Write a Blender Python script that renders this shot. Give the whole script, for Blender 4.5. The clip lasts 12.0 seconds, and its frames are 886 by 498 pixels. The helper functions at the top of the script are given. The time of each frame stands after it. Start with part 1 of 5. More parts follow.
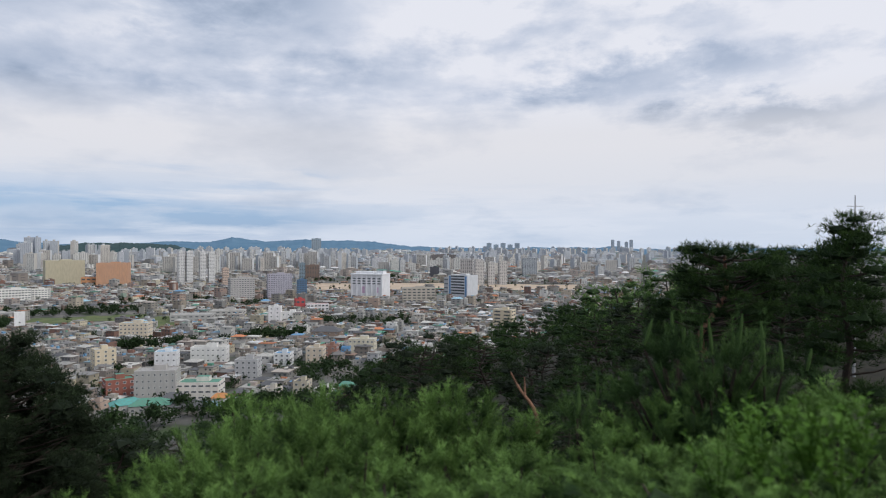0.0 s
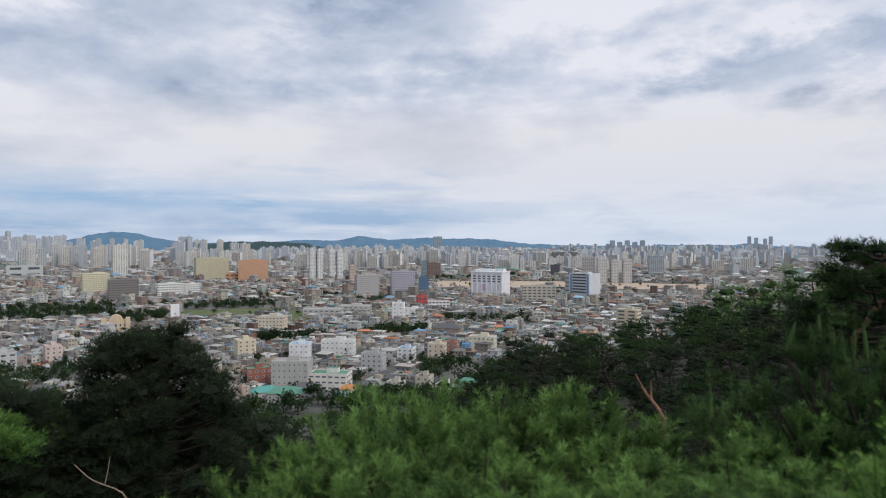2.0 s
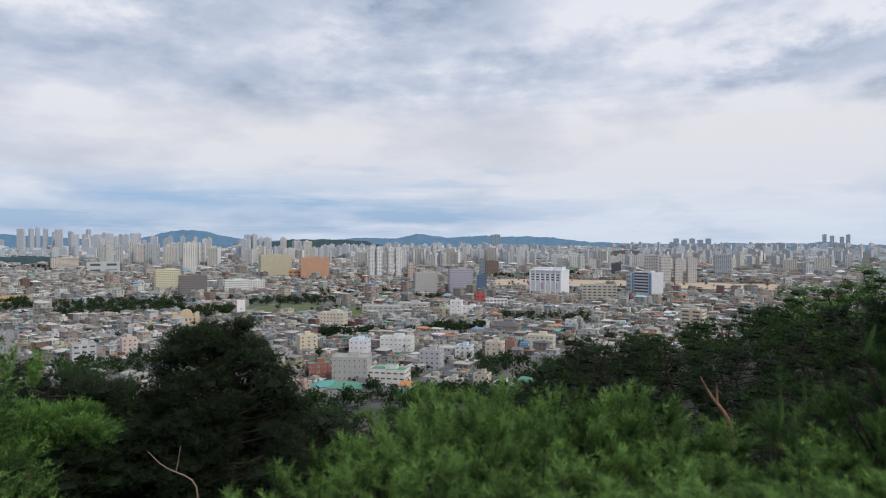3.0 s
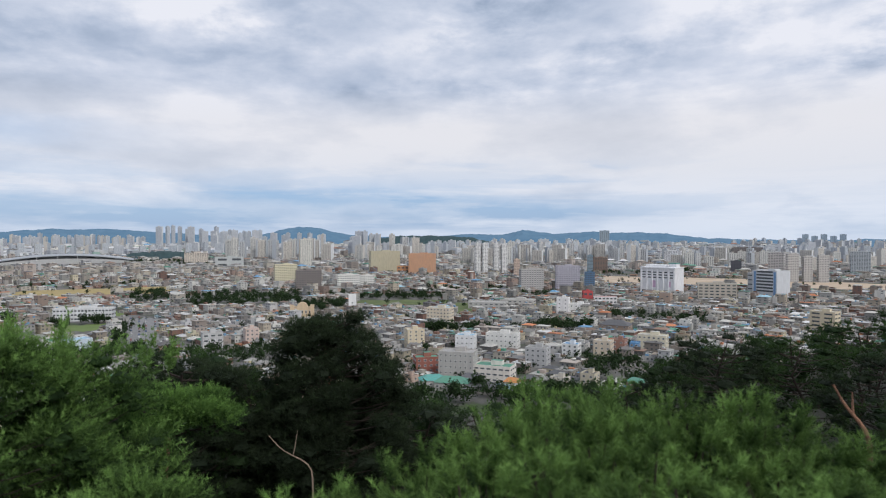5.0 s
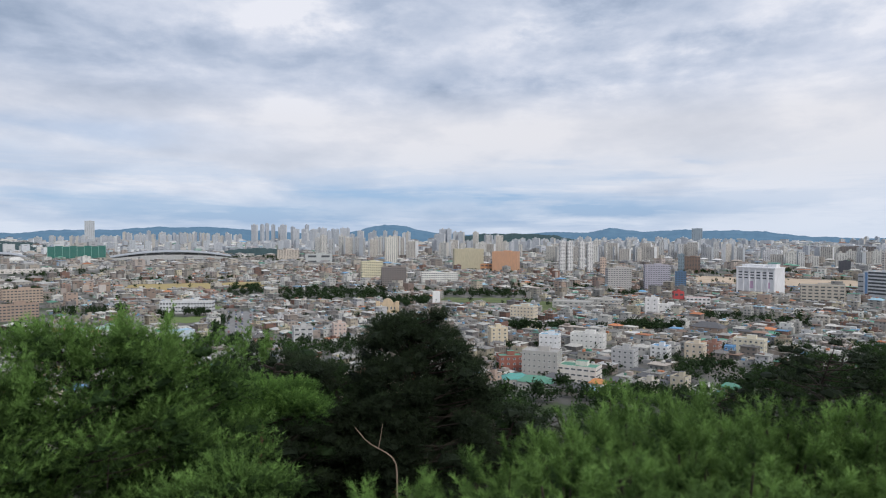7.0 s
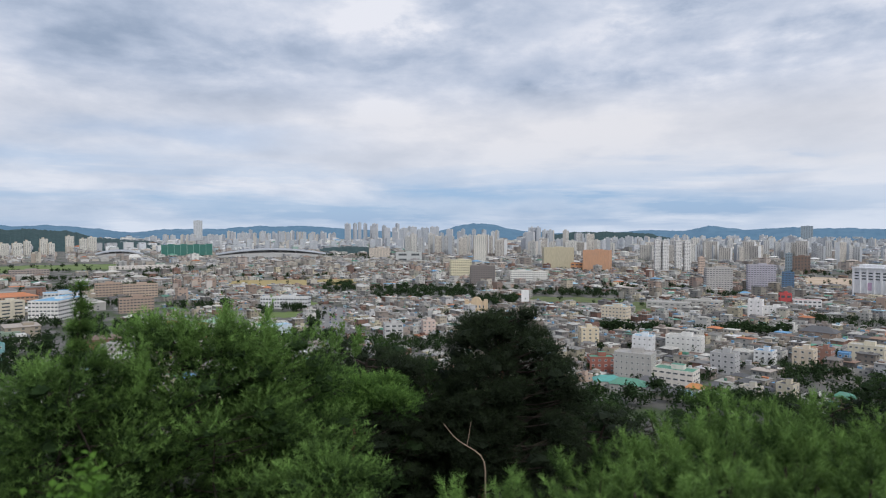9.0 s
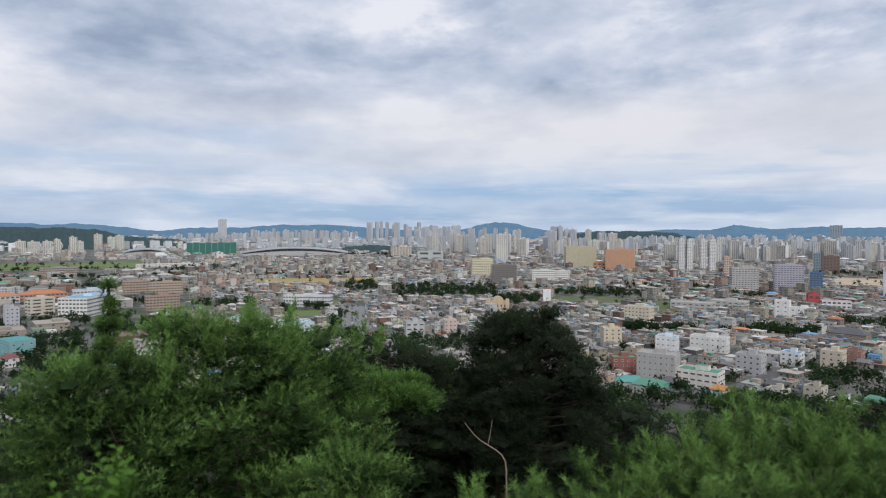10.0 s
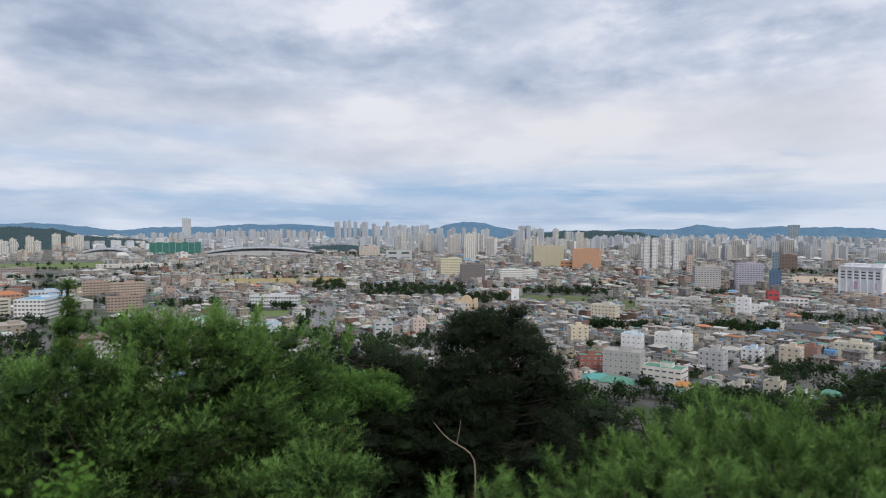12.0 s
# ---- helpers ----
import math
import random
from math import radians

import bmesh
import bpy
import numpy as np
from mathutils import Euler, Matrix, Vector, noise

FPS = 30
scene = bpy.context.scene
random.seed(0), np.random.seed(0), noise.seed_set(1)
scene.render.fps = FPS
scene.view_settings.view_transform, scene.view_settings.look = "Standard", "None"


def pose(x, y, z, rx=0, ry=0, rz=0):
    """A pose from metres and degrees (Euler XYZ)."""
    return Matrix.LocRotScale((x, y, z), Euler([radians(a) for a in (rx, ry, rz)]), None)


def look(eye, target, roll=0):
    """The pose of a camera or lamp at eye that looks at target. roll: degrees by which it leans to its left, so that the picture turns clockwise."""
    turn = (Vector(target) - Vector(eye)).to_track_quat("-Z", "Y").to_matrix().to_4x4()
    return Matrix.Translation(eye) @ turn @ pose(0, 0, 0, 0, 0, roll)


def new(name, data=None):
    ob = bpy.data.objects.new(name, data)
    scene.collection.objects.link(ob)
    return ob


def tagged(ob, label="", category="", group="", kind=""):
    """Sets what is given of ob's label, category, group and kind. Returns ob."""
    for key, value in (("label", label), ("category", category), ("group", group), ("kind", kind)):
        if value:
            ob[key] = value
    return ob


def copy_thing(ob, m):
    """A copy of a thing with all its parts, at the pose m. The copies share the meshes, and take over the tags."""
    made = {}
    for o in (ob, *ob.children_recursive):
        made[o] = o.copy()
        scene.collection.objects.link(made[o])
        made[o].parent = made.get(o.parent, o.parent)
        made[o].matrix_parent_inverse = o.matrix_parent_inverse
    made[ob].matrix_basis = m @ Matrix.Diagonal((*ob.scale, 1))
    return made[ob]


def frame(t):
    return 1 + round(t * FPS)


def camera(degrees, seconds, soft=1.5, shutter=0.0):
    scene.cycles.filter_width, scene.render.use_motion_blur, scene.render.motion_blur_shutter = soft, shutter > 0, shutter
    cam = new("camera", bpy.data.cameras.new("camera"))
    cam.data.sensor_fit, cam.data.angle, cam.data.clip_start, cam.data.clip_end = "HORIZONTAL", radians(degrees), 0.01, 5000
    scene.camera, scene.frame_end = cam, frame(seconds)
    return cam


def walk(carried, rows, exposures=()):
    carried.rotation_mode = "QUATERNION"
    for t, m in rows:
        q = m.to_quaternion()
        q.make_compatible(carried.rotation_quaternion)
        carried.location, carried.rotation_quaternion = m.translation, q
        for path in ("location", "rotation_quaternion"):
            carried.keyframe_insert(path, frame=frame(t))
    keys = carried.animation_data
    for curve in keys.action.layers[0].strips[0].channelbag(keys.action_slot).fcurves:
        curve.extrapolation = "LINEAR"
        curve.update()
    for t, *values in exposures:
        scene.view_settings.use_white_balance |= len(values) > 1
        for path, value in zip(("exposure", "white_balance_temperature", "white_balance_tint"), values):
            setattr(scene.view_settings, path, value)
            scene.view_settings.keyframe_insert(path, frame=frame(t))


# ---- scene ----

EYE = 90.0  # the eye stands 90 m above the town's ground
cam = camera(70.0, 12.0, soft=1.1)
cam.data.dof.use_dof, cam.data.dof.focus_distance, cam.data.dof.aperture_fstop = True, 900.0, 1.2
PATH = [
    (0.0, -2.94, -0.33, -0.20), (0.2, -2.45, -0.30, -0.24), (0.5, -1.64, -0.26, -0.26), (1.0, 1.03, -0.36, -0.07), (1.5, 3.91, -0.47, 0.01),
    (2.0, 7.88, -0.55, -0.02), (2.5, 10.87, -0.64, -0.12), (3.0, 13.13, -0.74, -0.08), (5.0, 22.69, -1.09, -0.03),
    (5.5, 24.82, -1.11, -0.12), (6.0, 26.50, -1.16, -0.08), (6.5, 28.29, -1.23, -0.05), (7.0, 30.25, -1.29, -0.11),
    (9.0, 38.27, -1.44, -0.03), (9.5, 40.14, -1.49, -0.04), (10.0, 40.22, -1.54, -0.12), (10.5, 39.66, -1.56, -0.08),
    (11.0, 38.79, -1.59, -0.15), (11.5, 37.60, -1.59, -0.16), (12.0, 37.38, -1.58, -0.12)]
walk(cam, [(t, pose(0, 0, EYE, 90 + p, r, y)) for t, y, p, r in PATH], [(0, -0.07), (3, -0.07), (5.5, 0.0), (9, -0.04), (12, -0.04)])

# ---- light ----
SUN_EL, SUN_AZ = 46.0, -122.0


def node(nt, kind, **values):
    n = nt.nodes.new(kind)
    for k, v in values.items():
        n.inputs[k.replace("_", " ")].default_value = v
    return n


def math_node(nt, op, a, b=None, clamp=False):
    n = nt.nodes.new("ShaderNodeMath")
    n.operation, n.use_clamp = op, clamp
    for i, v in enumerate((a, b)):
        if v is None:
            continue
        if isinstance(v, (int, float)):
            n.inputs[i].default_value = v
        else:
            nt.links.new(v, n.inputs[i])
    return n.outputs[0]


def ramp(nt, fac, stops, mode="LINEAR"):
    n = nt.nodes.new("ShaderNodeValToRGB")
    n.color_ramp.interpolation = mode
    e = n.color_ramp.elements
    while len(e) < len(stops):
        e.new(0.5)
    for el, (p, c) in zip(e, stops):
        el.position, el.color = p, (*c, 1) if len(c) == 3 else c
    nt.links.new(fac, n.inputs[0])
    return n.outputs[0]


def mix(nt, fac, a, b, blend="MIX"):
    n = nt.nodes.new("ShaderNodeMix")
    n.data_type, n.blend_type = "RGBA", blend
    for i, v in ((0, fac), (6, a), (7, b)):
        if isinstance(v, (int, float)):
            n.inputs[i].default_value = v
        elif isinstance(v, tuple):
            n.inputs[i].default_value = (*v, 1)
        else:
            nt.links.new(v, n.inputs[i])
    return n.outputs[2]


def noise_node(nt, vec, scale, detail=4.0, rough=0.55, distort=0.0):
    n = node(nt, "ShaderNodeTexNoise", Scale=scale, Detail=detail, Roughness=rough, Distortion=distort)
    nt.links.new(vec, n.inputs["Vector"])
    return n.outputs[0]


def mapped(nt, vec, scale=(1, 1, 1), loc=(0, 0, 0), rot=(0, 0, 0)):
    n = nt.nodes.new("ShaderNodeMapping")
    n.inputs["Scale"].default_value, n.inputs["Location"].default_value = scale, loc
    n.inputs["Rotation"].default_value = rot
    nt.links.new(vec, n.inputs["Vector"])
    return n.outputs[0]


def make_world():
    w = bpy.data.worlds.new("overcast_sky")
    scene.world = w
    w.use_nodes = True
    nt = w.node_tree
    nt.nodes.clear()
    sky = nt.nodes.new("ShaderNodeTexSky")
    sky.sky_type, sky.sun_disc = "NISHITA", False
    sky.sun_elevation, sky.sun_rotation = radians(SUN_EL), radians(-SUN_AZ)
    geo = nt.nodes.new("ShaderNodeTexCoord")
    ray = geo.outputs["Generated"]
    sep = nt.nodes.new("ShaderNodeSeparateXYZ")
    nt.links.new(ray, sep.inputs[0])
    up = math_node(nt, "MAXIMUM", sep.outputs[2], 0.0)
    den = math_node(nt, "ADD", up, 0.17)
    comb = nt.nodes.new("ShaderNodeCombineXYZ")
    for i in (0, 1):
        nt.links.new(math_node(nt, "DIVIDE", sep.outputs[i], den), comb.inputs[i])
    deck = comb.outputs[0]
    puffs = nt.nodes.new("ShaderNodeCombineXYZ")
    nt.links.new(math_node(nt, "ARCTAN2", sep.outputs[0], sep.outputs[1]), puffs.inputs[0])
    nt.links.new(math_node(nt, "POWER", up, 0.85), puffs.inputs[1])
    big = noise_node(nt, mapped(nt, deck, (0.8, 1.1, 1), (3.1, 0.4, 0), (0, 0, 0.1)), 1.0, 2.0, 0.4, 0.0)
    mid = noise_node(nt, mapped(nt, puffs.outputs[0], (5.0, 12.5, 1), (2.3, 5.2, 0)), 1.0, 9.0, 0.57, 0.1)
    wisp = noise_node(nt, mapped(nt, puffs.outputs[0], (7.0, 22.0, 1), (7.7, 1.9, 0)), 1.0, 7.0, 0.6, 0.3)
    curl = noise_node(nt, mapped(nt, puffs.outputs[0], (9.0, 15.0, 1), (1.2, 8.3, 0)), 1.0, 8.0, 0.6, 0.0)
    # bearing and height in degrees, ruffled so that no bank has a smooth rim
    A = math_node(nt, "ADD", math_node(nt, "MULTIPLY", math_node(nt, "ARCTAN2", sep.outputs[0], sep.outputs[1]), -57.3), math_node(nt, "MULTIPLY", math_node(nt, "SUBTRACT", mid, 0.5), 26.0))
    height = math_node(nt, "MULTIPLY", math_node(nt, "ARCSINE", sep.outputs[2]), 57.3)
    E = math_node(nt, "ADD", height, math_node(nt, "MULTIPLY", math_node(nt, "SUBTRACT", curl, 0.5), 9.0))
    thin = math_node(nt, "ADD", height, math_node(nt, "MULTIPLY", math_node(nt, "SUBTRACT", wisp, 0.5), 2.2))

    def banks(rows, E):
        """Soft cloud banks: bearing, height, half width, half height, weight."""
        total = None
        for az, el, hw, hh, wt in rows:
            p = math_node(nt, "DIVIDE", math_node(nt, "SUBTRACT", A, az), hw)
            q = math_node(nt, "DIVIDE", math_node(nt, "SUBTRACT", E, el), hh)
            d = math_node(nt, "ADD", math_node(nt, "MULTIPLY", p, p), math_node(nt, "MULTIPLY", q, q))
            v = math_node(nt, "MULTIPLY", math_node(nt, "EXPONENT", math_node(nt, "MULTIPLY", d, -1.0)), wt)
            total = v if total is None else math_node(nt, "ADD", total, v)
        return total

    body = math_node(nt, "ADD", math_node(nt, "MULTIPLY", big, 0.24), math_node(nt, "MULTIPLY", mid, 0.46))
    body = math_node(nt, "ADD", body, math_node(nt, "ADD", math_node(nt, "MULTIPLY", wisp, 0.04), math_node(nt, "MULTIPLY", curl, 0.13)))
    body = math_node(nt, "ADD", body, math_node(nt, "ADD", math_node(nt, "MULTIPLY", sep.outputs[0], 0.06), 0.122))
    body = math_node(nt, "SUBTRACT", body, math_node(nt, "MULTIPLY", math_node(nt, "SUBTRACT", up, 0.2), 0.12))
    body = math_node(nt, "SUBTRACT", body, banks([(5, 14.5, 8, 2.0, .07), (13, 20.5, 6, 2.2, .12), (-31, 10.2, 7, 1.6, .26), (-17, 14, 5, 1.8, .14), (-27, 14.5, 6, 1.3, .09), (36, 16, 10, 3.0, .055),
                                                  (54, 14, 9, 2.2, .05), (66, 18, 10, 2.5, .04), (30, 21.5, 14, 2.0, .06), (22, 12, 9, 1.3, .05), (-24, 19, 8, 1.2, .045)], E))
    body = math_node(nt, "ADD", body, banks([(-3, 20.5, 7, 2.5, .06), (26, 17.5, 4, 1.2, .045), (46, 18.5, 5, 1.3, .05), (-34, 17, 8, 3.5, .03)], E))
    cloud = ramp(nt, body, [(0.36, (0.31, 0.39, 0.53)), (0.44, (0.46, 0.535, 0.68)), (0.51, (0.62, 0.675, 0.80)), (0.575, (0.82, 0.84, 0.92))])
    # brighter, slightly warm belt between 6 and 12 degrees, duller on the side of the stadium
    belt = ramp(nt, up, [(0.04, (0, 0, 0)), (0.10, (1, 1, 1)), (0.17, (1, 1, 1)), (0.225, (0, 0, 0))])
    dull = ramp(nt, math_node(nt, "DIVIDE", math_node(nt, "ADD", A, 40.0), 120.0), [(0.55, (1, 1, 1)), (0.8, (0.6, 0.6, 0.6))])
    cloud = mix(nt, math_node(nt, "MULTIPLY", math_node(nt, "MULTIPLY", belt, dull), 0.62), cloud, (0.765, 0.765, 0.805))
    # long blue streaks low over the horizon
    streak = noise_node(nt, mapped(nt, ray, (2.6, 2.6, 26), (0.3, 1.1, 0)), 1.0, 7.0, 0.6, 0.3)
    low = ramp(nt, up, [(0.0, (0.3, 0.3, 0.3)), (0.015, (1, 1, 1)), (0.055, (0.9, 0.9, 0.9)), (0.13, (0, 0, 0))])
    side = ramp(nt, math_node(nt, "SUBTRACT", 0.5, math_node(nt, "MULTIPLY", sep.outputs[0], 0.5)), [(0.4, (0.15, 0.15, 0.15)), (0.68, (0.6, 0.6, 0.6))])
    gap = math_node(nt, "MULTIPLY", math_node(nt, "MULTIPLY", ramp(nt, streak, [(0.46, (0, 0, 0)), (0.58, (1, 1, 1))]), low), side)
    gap = math_node(nt, "ADD", gap, banks([(34, 3.3, 10, .9, .95), (17, 2.0, 11, .7, .8), (46, 1.7, 13, .7, .7), (59, 8.2, 9, 1.2, .42), (70, 6, 7, .8, .3), (20, 6.6, 3, .3, .3), (6, 6.3, 2.2, .3, .3), (12, 5.0, 5, .35, .3), (60, 3.0, 10, .5, .35)], thin), True)
    clear = mix(nt, 0.03, (0.20, 0.34, 0.58), sky.outputs[0])
    rim = ramp(nt, up, [(0.0, (1, 1, 1)), (0.06, (0.5, 0.5, 0.5)), (0.15, (0, 0, 0))])
    cloud = mix(nt, math_node(nt, "MULTIPLY", rim, 0.45), cloud, (0.50, 0.64, 0.82))
    cloud = mix(nt, math_node(nt, "MULTIPLY", gap, 0.95), cloud, clear)
    bg = node(nt, "ShaderNodeBackground", Strength=1.0)
    nt.links.new(cloud, bg.inputs[0])
    out = nt.nodes.new("ShaderNodeOutputWorld")
    nt.links.new(bg.outputs[0], out.inputs[0])


make_world()
sun = new("sun", bpy.data.lights.new("sun", "SUN"))
sun.data.energy, sun.data.angle, sun.data.color = 1.8, radians(12), (1.0, 0.975, 0.925)
a = radians(SUN_AZ)
sun.matrix_world = look((-math.sin(a) * 50, math.cos(a) * 50, 200), (-math.sin(a) * 50 + math.sin(a) * math.cos(radians(SUN_EL)),
                        math.cos(a) * 50 - math.cos(a) * math.cos(radians(SUN_EL)), 200 - math.sin(radians(SUN_EL))))


# ---- materials ----
def material(name, rough=0.8):
    m = bpy.data.materials.new(name)
    m.use_nodes = True
    nt = m.node_tree
    b = nt.nodes["Principled BSDF"]
    b.inputs["Roughness"].default_value = rough
    b.inputs["Specular IOR Level"].default_value = 0.3
    pos = nt.nodes.new("ShaderNodeNewGeometry").outputs["Position"]
    return m, nt, b, pos


def tint_material(name, rough, stain=0.3, fine=0.9):
    """Painted or plastered surfaces whose own colour sits in the mesh's tint, with streaks and grime."""
    m, nt, b, pos = material(name, rough)
    at = nt.nodes.new("ShaderNodeAttribute")
    at.attribute_name = "tint"
    n1 = noise_node(nt, mapped(nt, pos, (0.5, 0.5, 0.12)), fine, 5.0)
    n2 = noise_node(nt, pos, 0.06, 3.0)
    f = math_node(nt, "MULTIPLY", ramp(nt, n1, [(0.35, (1, 1, 1)), (0.62, (0, 0, 0))]), stain)
    c = mix(nt, f, at.outputs["Color"], (0.14, 0.14, 0.138))
    c = mix(nt, math_node(nt, "MULTIPLY", n2, 0.14), c, (0.39, 0.40, 0.395))
    nt.links.new(c, b.inputs["Base Color"])
    return m


def noisy_material(name, c0, c1, scale, rough=0.85, bump=0.0, obj_var=0.0, stretch=(1, 1, 1)):
    m, nt, b, pos = material(name, rough)
    n1 = noise_node(nt, mapped(nt, pos, stretch), scale, 6.0)
    c = ramp(nt, n1, [(0.3, c0), (0.7, c1)])
    if obj_var:
        oi = nt.nodes.new("ShaderNodeObjectInfo")
        c = mix(nt, math_node(nt, "MULTIPLY", oi.outputs["Random"], obj_var), c, tuple(0.35 * v for v in c0))
    nt.links.new(c, b.inputs["Base Color"])
    if bump:
        bp = node(nt, "ShaderNodeBump", Strength=bump, Distance=0.05)
        nt.links.new(noise_node(nt, mapped(nt, pos, stretch), scale * 6, 5.0), bp.inputs["Height"])
        nt.links.new(bp.outputs[0], b.inputs["Normal"])
    return m


def needle_material(name, dark, light, tip, spread=0.7):
    """Needles: each spray's tint runs dark, light, tip; on pines it includes painted shade."""
    m, nt, b, pos = material(name, 0.7)
    b.inputs["Specular IOR Level"].default_value = 0.12
    at = nt.nodes.new("ShaderNodeAttribute")
    at.attribute_name = "tint"
    sep = nt.nodes.new("ShaderNodeSeparateColor")
    nt.links.new(at.outputs["Color"], sep.inputs[0])
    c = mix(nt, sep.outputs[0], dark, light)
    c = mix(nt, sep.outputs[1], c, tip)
    n = noise_node(nt, pos, 0.8, 3.0)
    c = mix(nt, math_node(nt, "MULTIPLY", n, 0.5), c, tuple(v * 0.55 for v in dark))
    nt.links.new(c, b.inputs["Base Color"])
    tr = nt.nodes.new("ShaderNodeBsdfTranslucent")
    nt.links.new(c, tr.inputs[0])
    mx = node(nt, "ShaderNodeMixShader", Fac=0.25)
    nt.links.new(b.outputs[0], mx.inputs[1])
    nt.links.new(tr.outputs[0], mx.inputs[2])
    nt.links.new(mx.outputs[0], nt.nodes["Material Output"].inputs[0])
    return m


WALL = tint_material("plastered_wall", 0.85, 0.2)
ROOF = tint_material("roof_surface", 0.8, 0.4, 1.4)
METAL = tint_material("sheet_metal", 0.45, 0.2)
GLASS, _nt, _b, _p = material("window_glass", 0.12)
_b.inputs["Base Color"].default_value = (0.09, 0.10, 0.11, 1)
_b.inputs["Specular IOR Level"].default_value = 0.6
# Panes of distant flats, with the paleness of haze in their colour.
HAZEGLASS, _nt, _b, _p = material("hazy_glass", 0.2)
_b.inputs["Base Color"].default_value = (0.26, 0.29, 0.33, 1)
BARK = noisy_material("pine_bark", (0.10, 0.055, 0.04), (0.32, 0.17, 0.11), 6.0, 0.9, 0.8, 0, (1, 1, 0.3))
DEADWOOD = noisy_material("weathered_wood", (0.22, 0.16, 0.12), (0.42, 0.32, 0.25), 8.0, 0.9, 0.5, 0, (1, 1, 0.3))
DARKBARK = noisy_material("dark_branch_bark", (0.02, 0.016, 0.013), (0.052, 0.039, 0.031), 6.0, 0.9)
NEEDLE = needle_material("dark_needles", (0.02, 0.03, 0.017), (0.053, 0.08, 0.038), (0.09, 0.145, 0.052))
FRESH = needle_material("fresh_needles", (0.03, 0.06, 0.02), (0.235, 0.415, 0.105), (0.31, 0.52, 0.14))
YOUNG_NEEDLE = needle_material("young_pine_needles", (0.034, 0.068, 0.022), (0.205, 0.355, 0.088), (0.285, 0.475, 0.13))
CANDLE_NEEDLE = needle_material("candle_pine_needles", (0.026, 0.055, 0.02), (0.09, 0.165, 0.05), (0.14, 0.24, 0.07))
BRIGHT = needle_material("sunlit_needles", (0.04, 0.085, 0.024), (0.18, 0.335, 0.075), (0.24, 0.43, 0.1))
MIDGREEN = needle_material("middle_needles", (0.02, 0.04, 0.014), (0.06, 0.115, 0.03), (0.10, 0.18, 0.04))
LEAF = needle_material("broad_leaves", (0.05, 0.11, 0.02), (0.115, 0.24, 0.035), (0.16, 0.32, 0.05))
TOWNLEAF = needle_material("town_tree_leaves", (0.012, 0.026, 0.012), (0.045, 0.08, 0.03), (0.07, 0.11, 0.04))
# Haze painted in: woods on hills and ridges take a blue cast.
HAZEHILL = noisy_material("hazy_far_hill", (0.085, 0.175, 0.265), (0.115, 0.21, 0.30), 0.012, 1.0)
NEARHILL = noisy_material("hazy_ridge_cover", (0.026, 0.052, 0.056), (0.044, 0.082, 0.085), 0.05, 1.0, 1.0)
EARTH = noisy_material("bare_earth", (0.42, 0.32, 0.23), (0.56, 0.45, 0.34), 0.03, 0.95)
GRASS = noisy_material("grass", (0.075, 0.11, 0.04), (0.15, 0.17, 0.07), 0.08, 0.95)
FIELD = noisy_material("mown_field", (0.11, 0.16, 0.05), (0.17, 0.225, 0.08), 0.03, 0.95)
DRYGRASS = noisy_material("dry_grass", (0.3, 0.24, 0.11), (0.42, 0.33, 0.15), 0.08, 0.95)
ASPHALT = noisy_material("asphalt", (0.17, 0.17, 0.17), (0.27, 0.265, 0.26), 0.2, 0.9)


def ground_material():
    m, nt, b, pos = material("ground", 0.95)
    sep = nt.nodes.new("ShaderNodeSeparateXYZ")
    nt.links.new(pos, sep.inputs[0])
    n = noise_node(nt, pos, 0.03, 6.0)
    town = ramp(nt, n, [(0.38, (0.06, 0.085, 0.04)), (0.45, (0.10, 0.098, 0.09)), (0.58, (0.17, 0.165, 0.155)), (0.7, (0.26, 0.23, 0.19))])
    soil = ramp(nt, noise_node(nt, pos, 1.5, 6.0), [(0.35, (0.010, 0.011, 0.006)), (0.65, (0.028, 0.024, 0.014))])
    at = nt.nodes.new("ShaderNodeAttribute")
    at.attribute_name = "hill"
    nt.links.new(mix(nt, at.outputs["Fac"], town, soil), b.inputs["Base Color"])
    return m


GROUND = ground_material()


# ---- mesh tools ----
def bearing(az, r):
    """Plan place at a bearing (degrees, counted leftwards from the y axis) and distance."""
    t = radians(az)
    return -r * math.sin(t), r * math.cos(t)


def soup(name, P, mats, mi=None, tint=None):
    """A mesh out of n faces with k corners each: P is n x k x 3."""
    P = np.asarray(P, dtype=np.float32)
    n, k = P.shape[:2]
    me = bpy.data.meshes.new(name)
    me.vertices.add(n * k)
    me.vertices.foreach_set("co", P.ravel())
    me.loops.add(n * k)
    me.loops.foreach_set("vertex_index", np.arange(n * k, dtype=np.int32))
    me.polygons.add(n)
    me.polygons.foreach_set("loop_start", np.arange(n, dtype=np.int32) * k)
    for m in mats:
        me.materials.append(m)
    if mi is not None:
        me.polygons.foreach_set("material_index", np.asarray(mi, dtype=np.int32))
    if tint is not None:
        at = me.attributes.new("tint", "FLOAT_COLOR", "FACE")
        c = np.ones((n, 4), dtype=np.float32)
        c[:, :3] = tint
        at.data.foreach_set("color", c.ravel())
    me.update(calc_edges=True)
    return me


def part(name, me, parent=None, label="", m=None):
    ob = new(name, me)
    if parent is not None:
        ob.parent = parent
    if m is not None:
        ob.matrix_basis = m
    if label:
        ob["label"] = label
    return ob


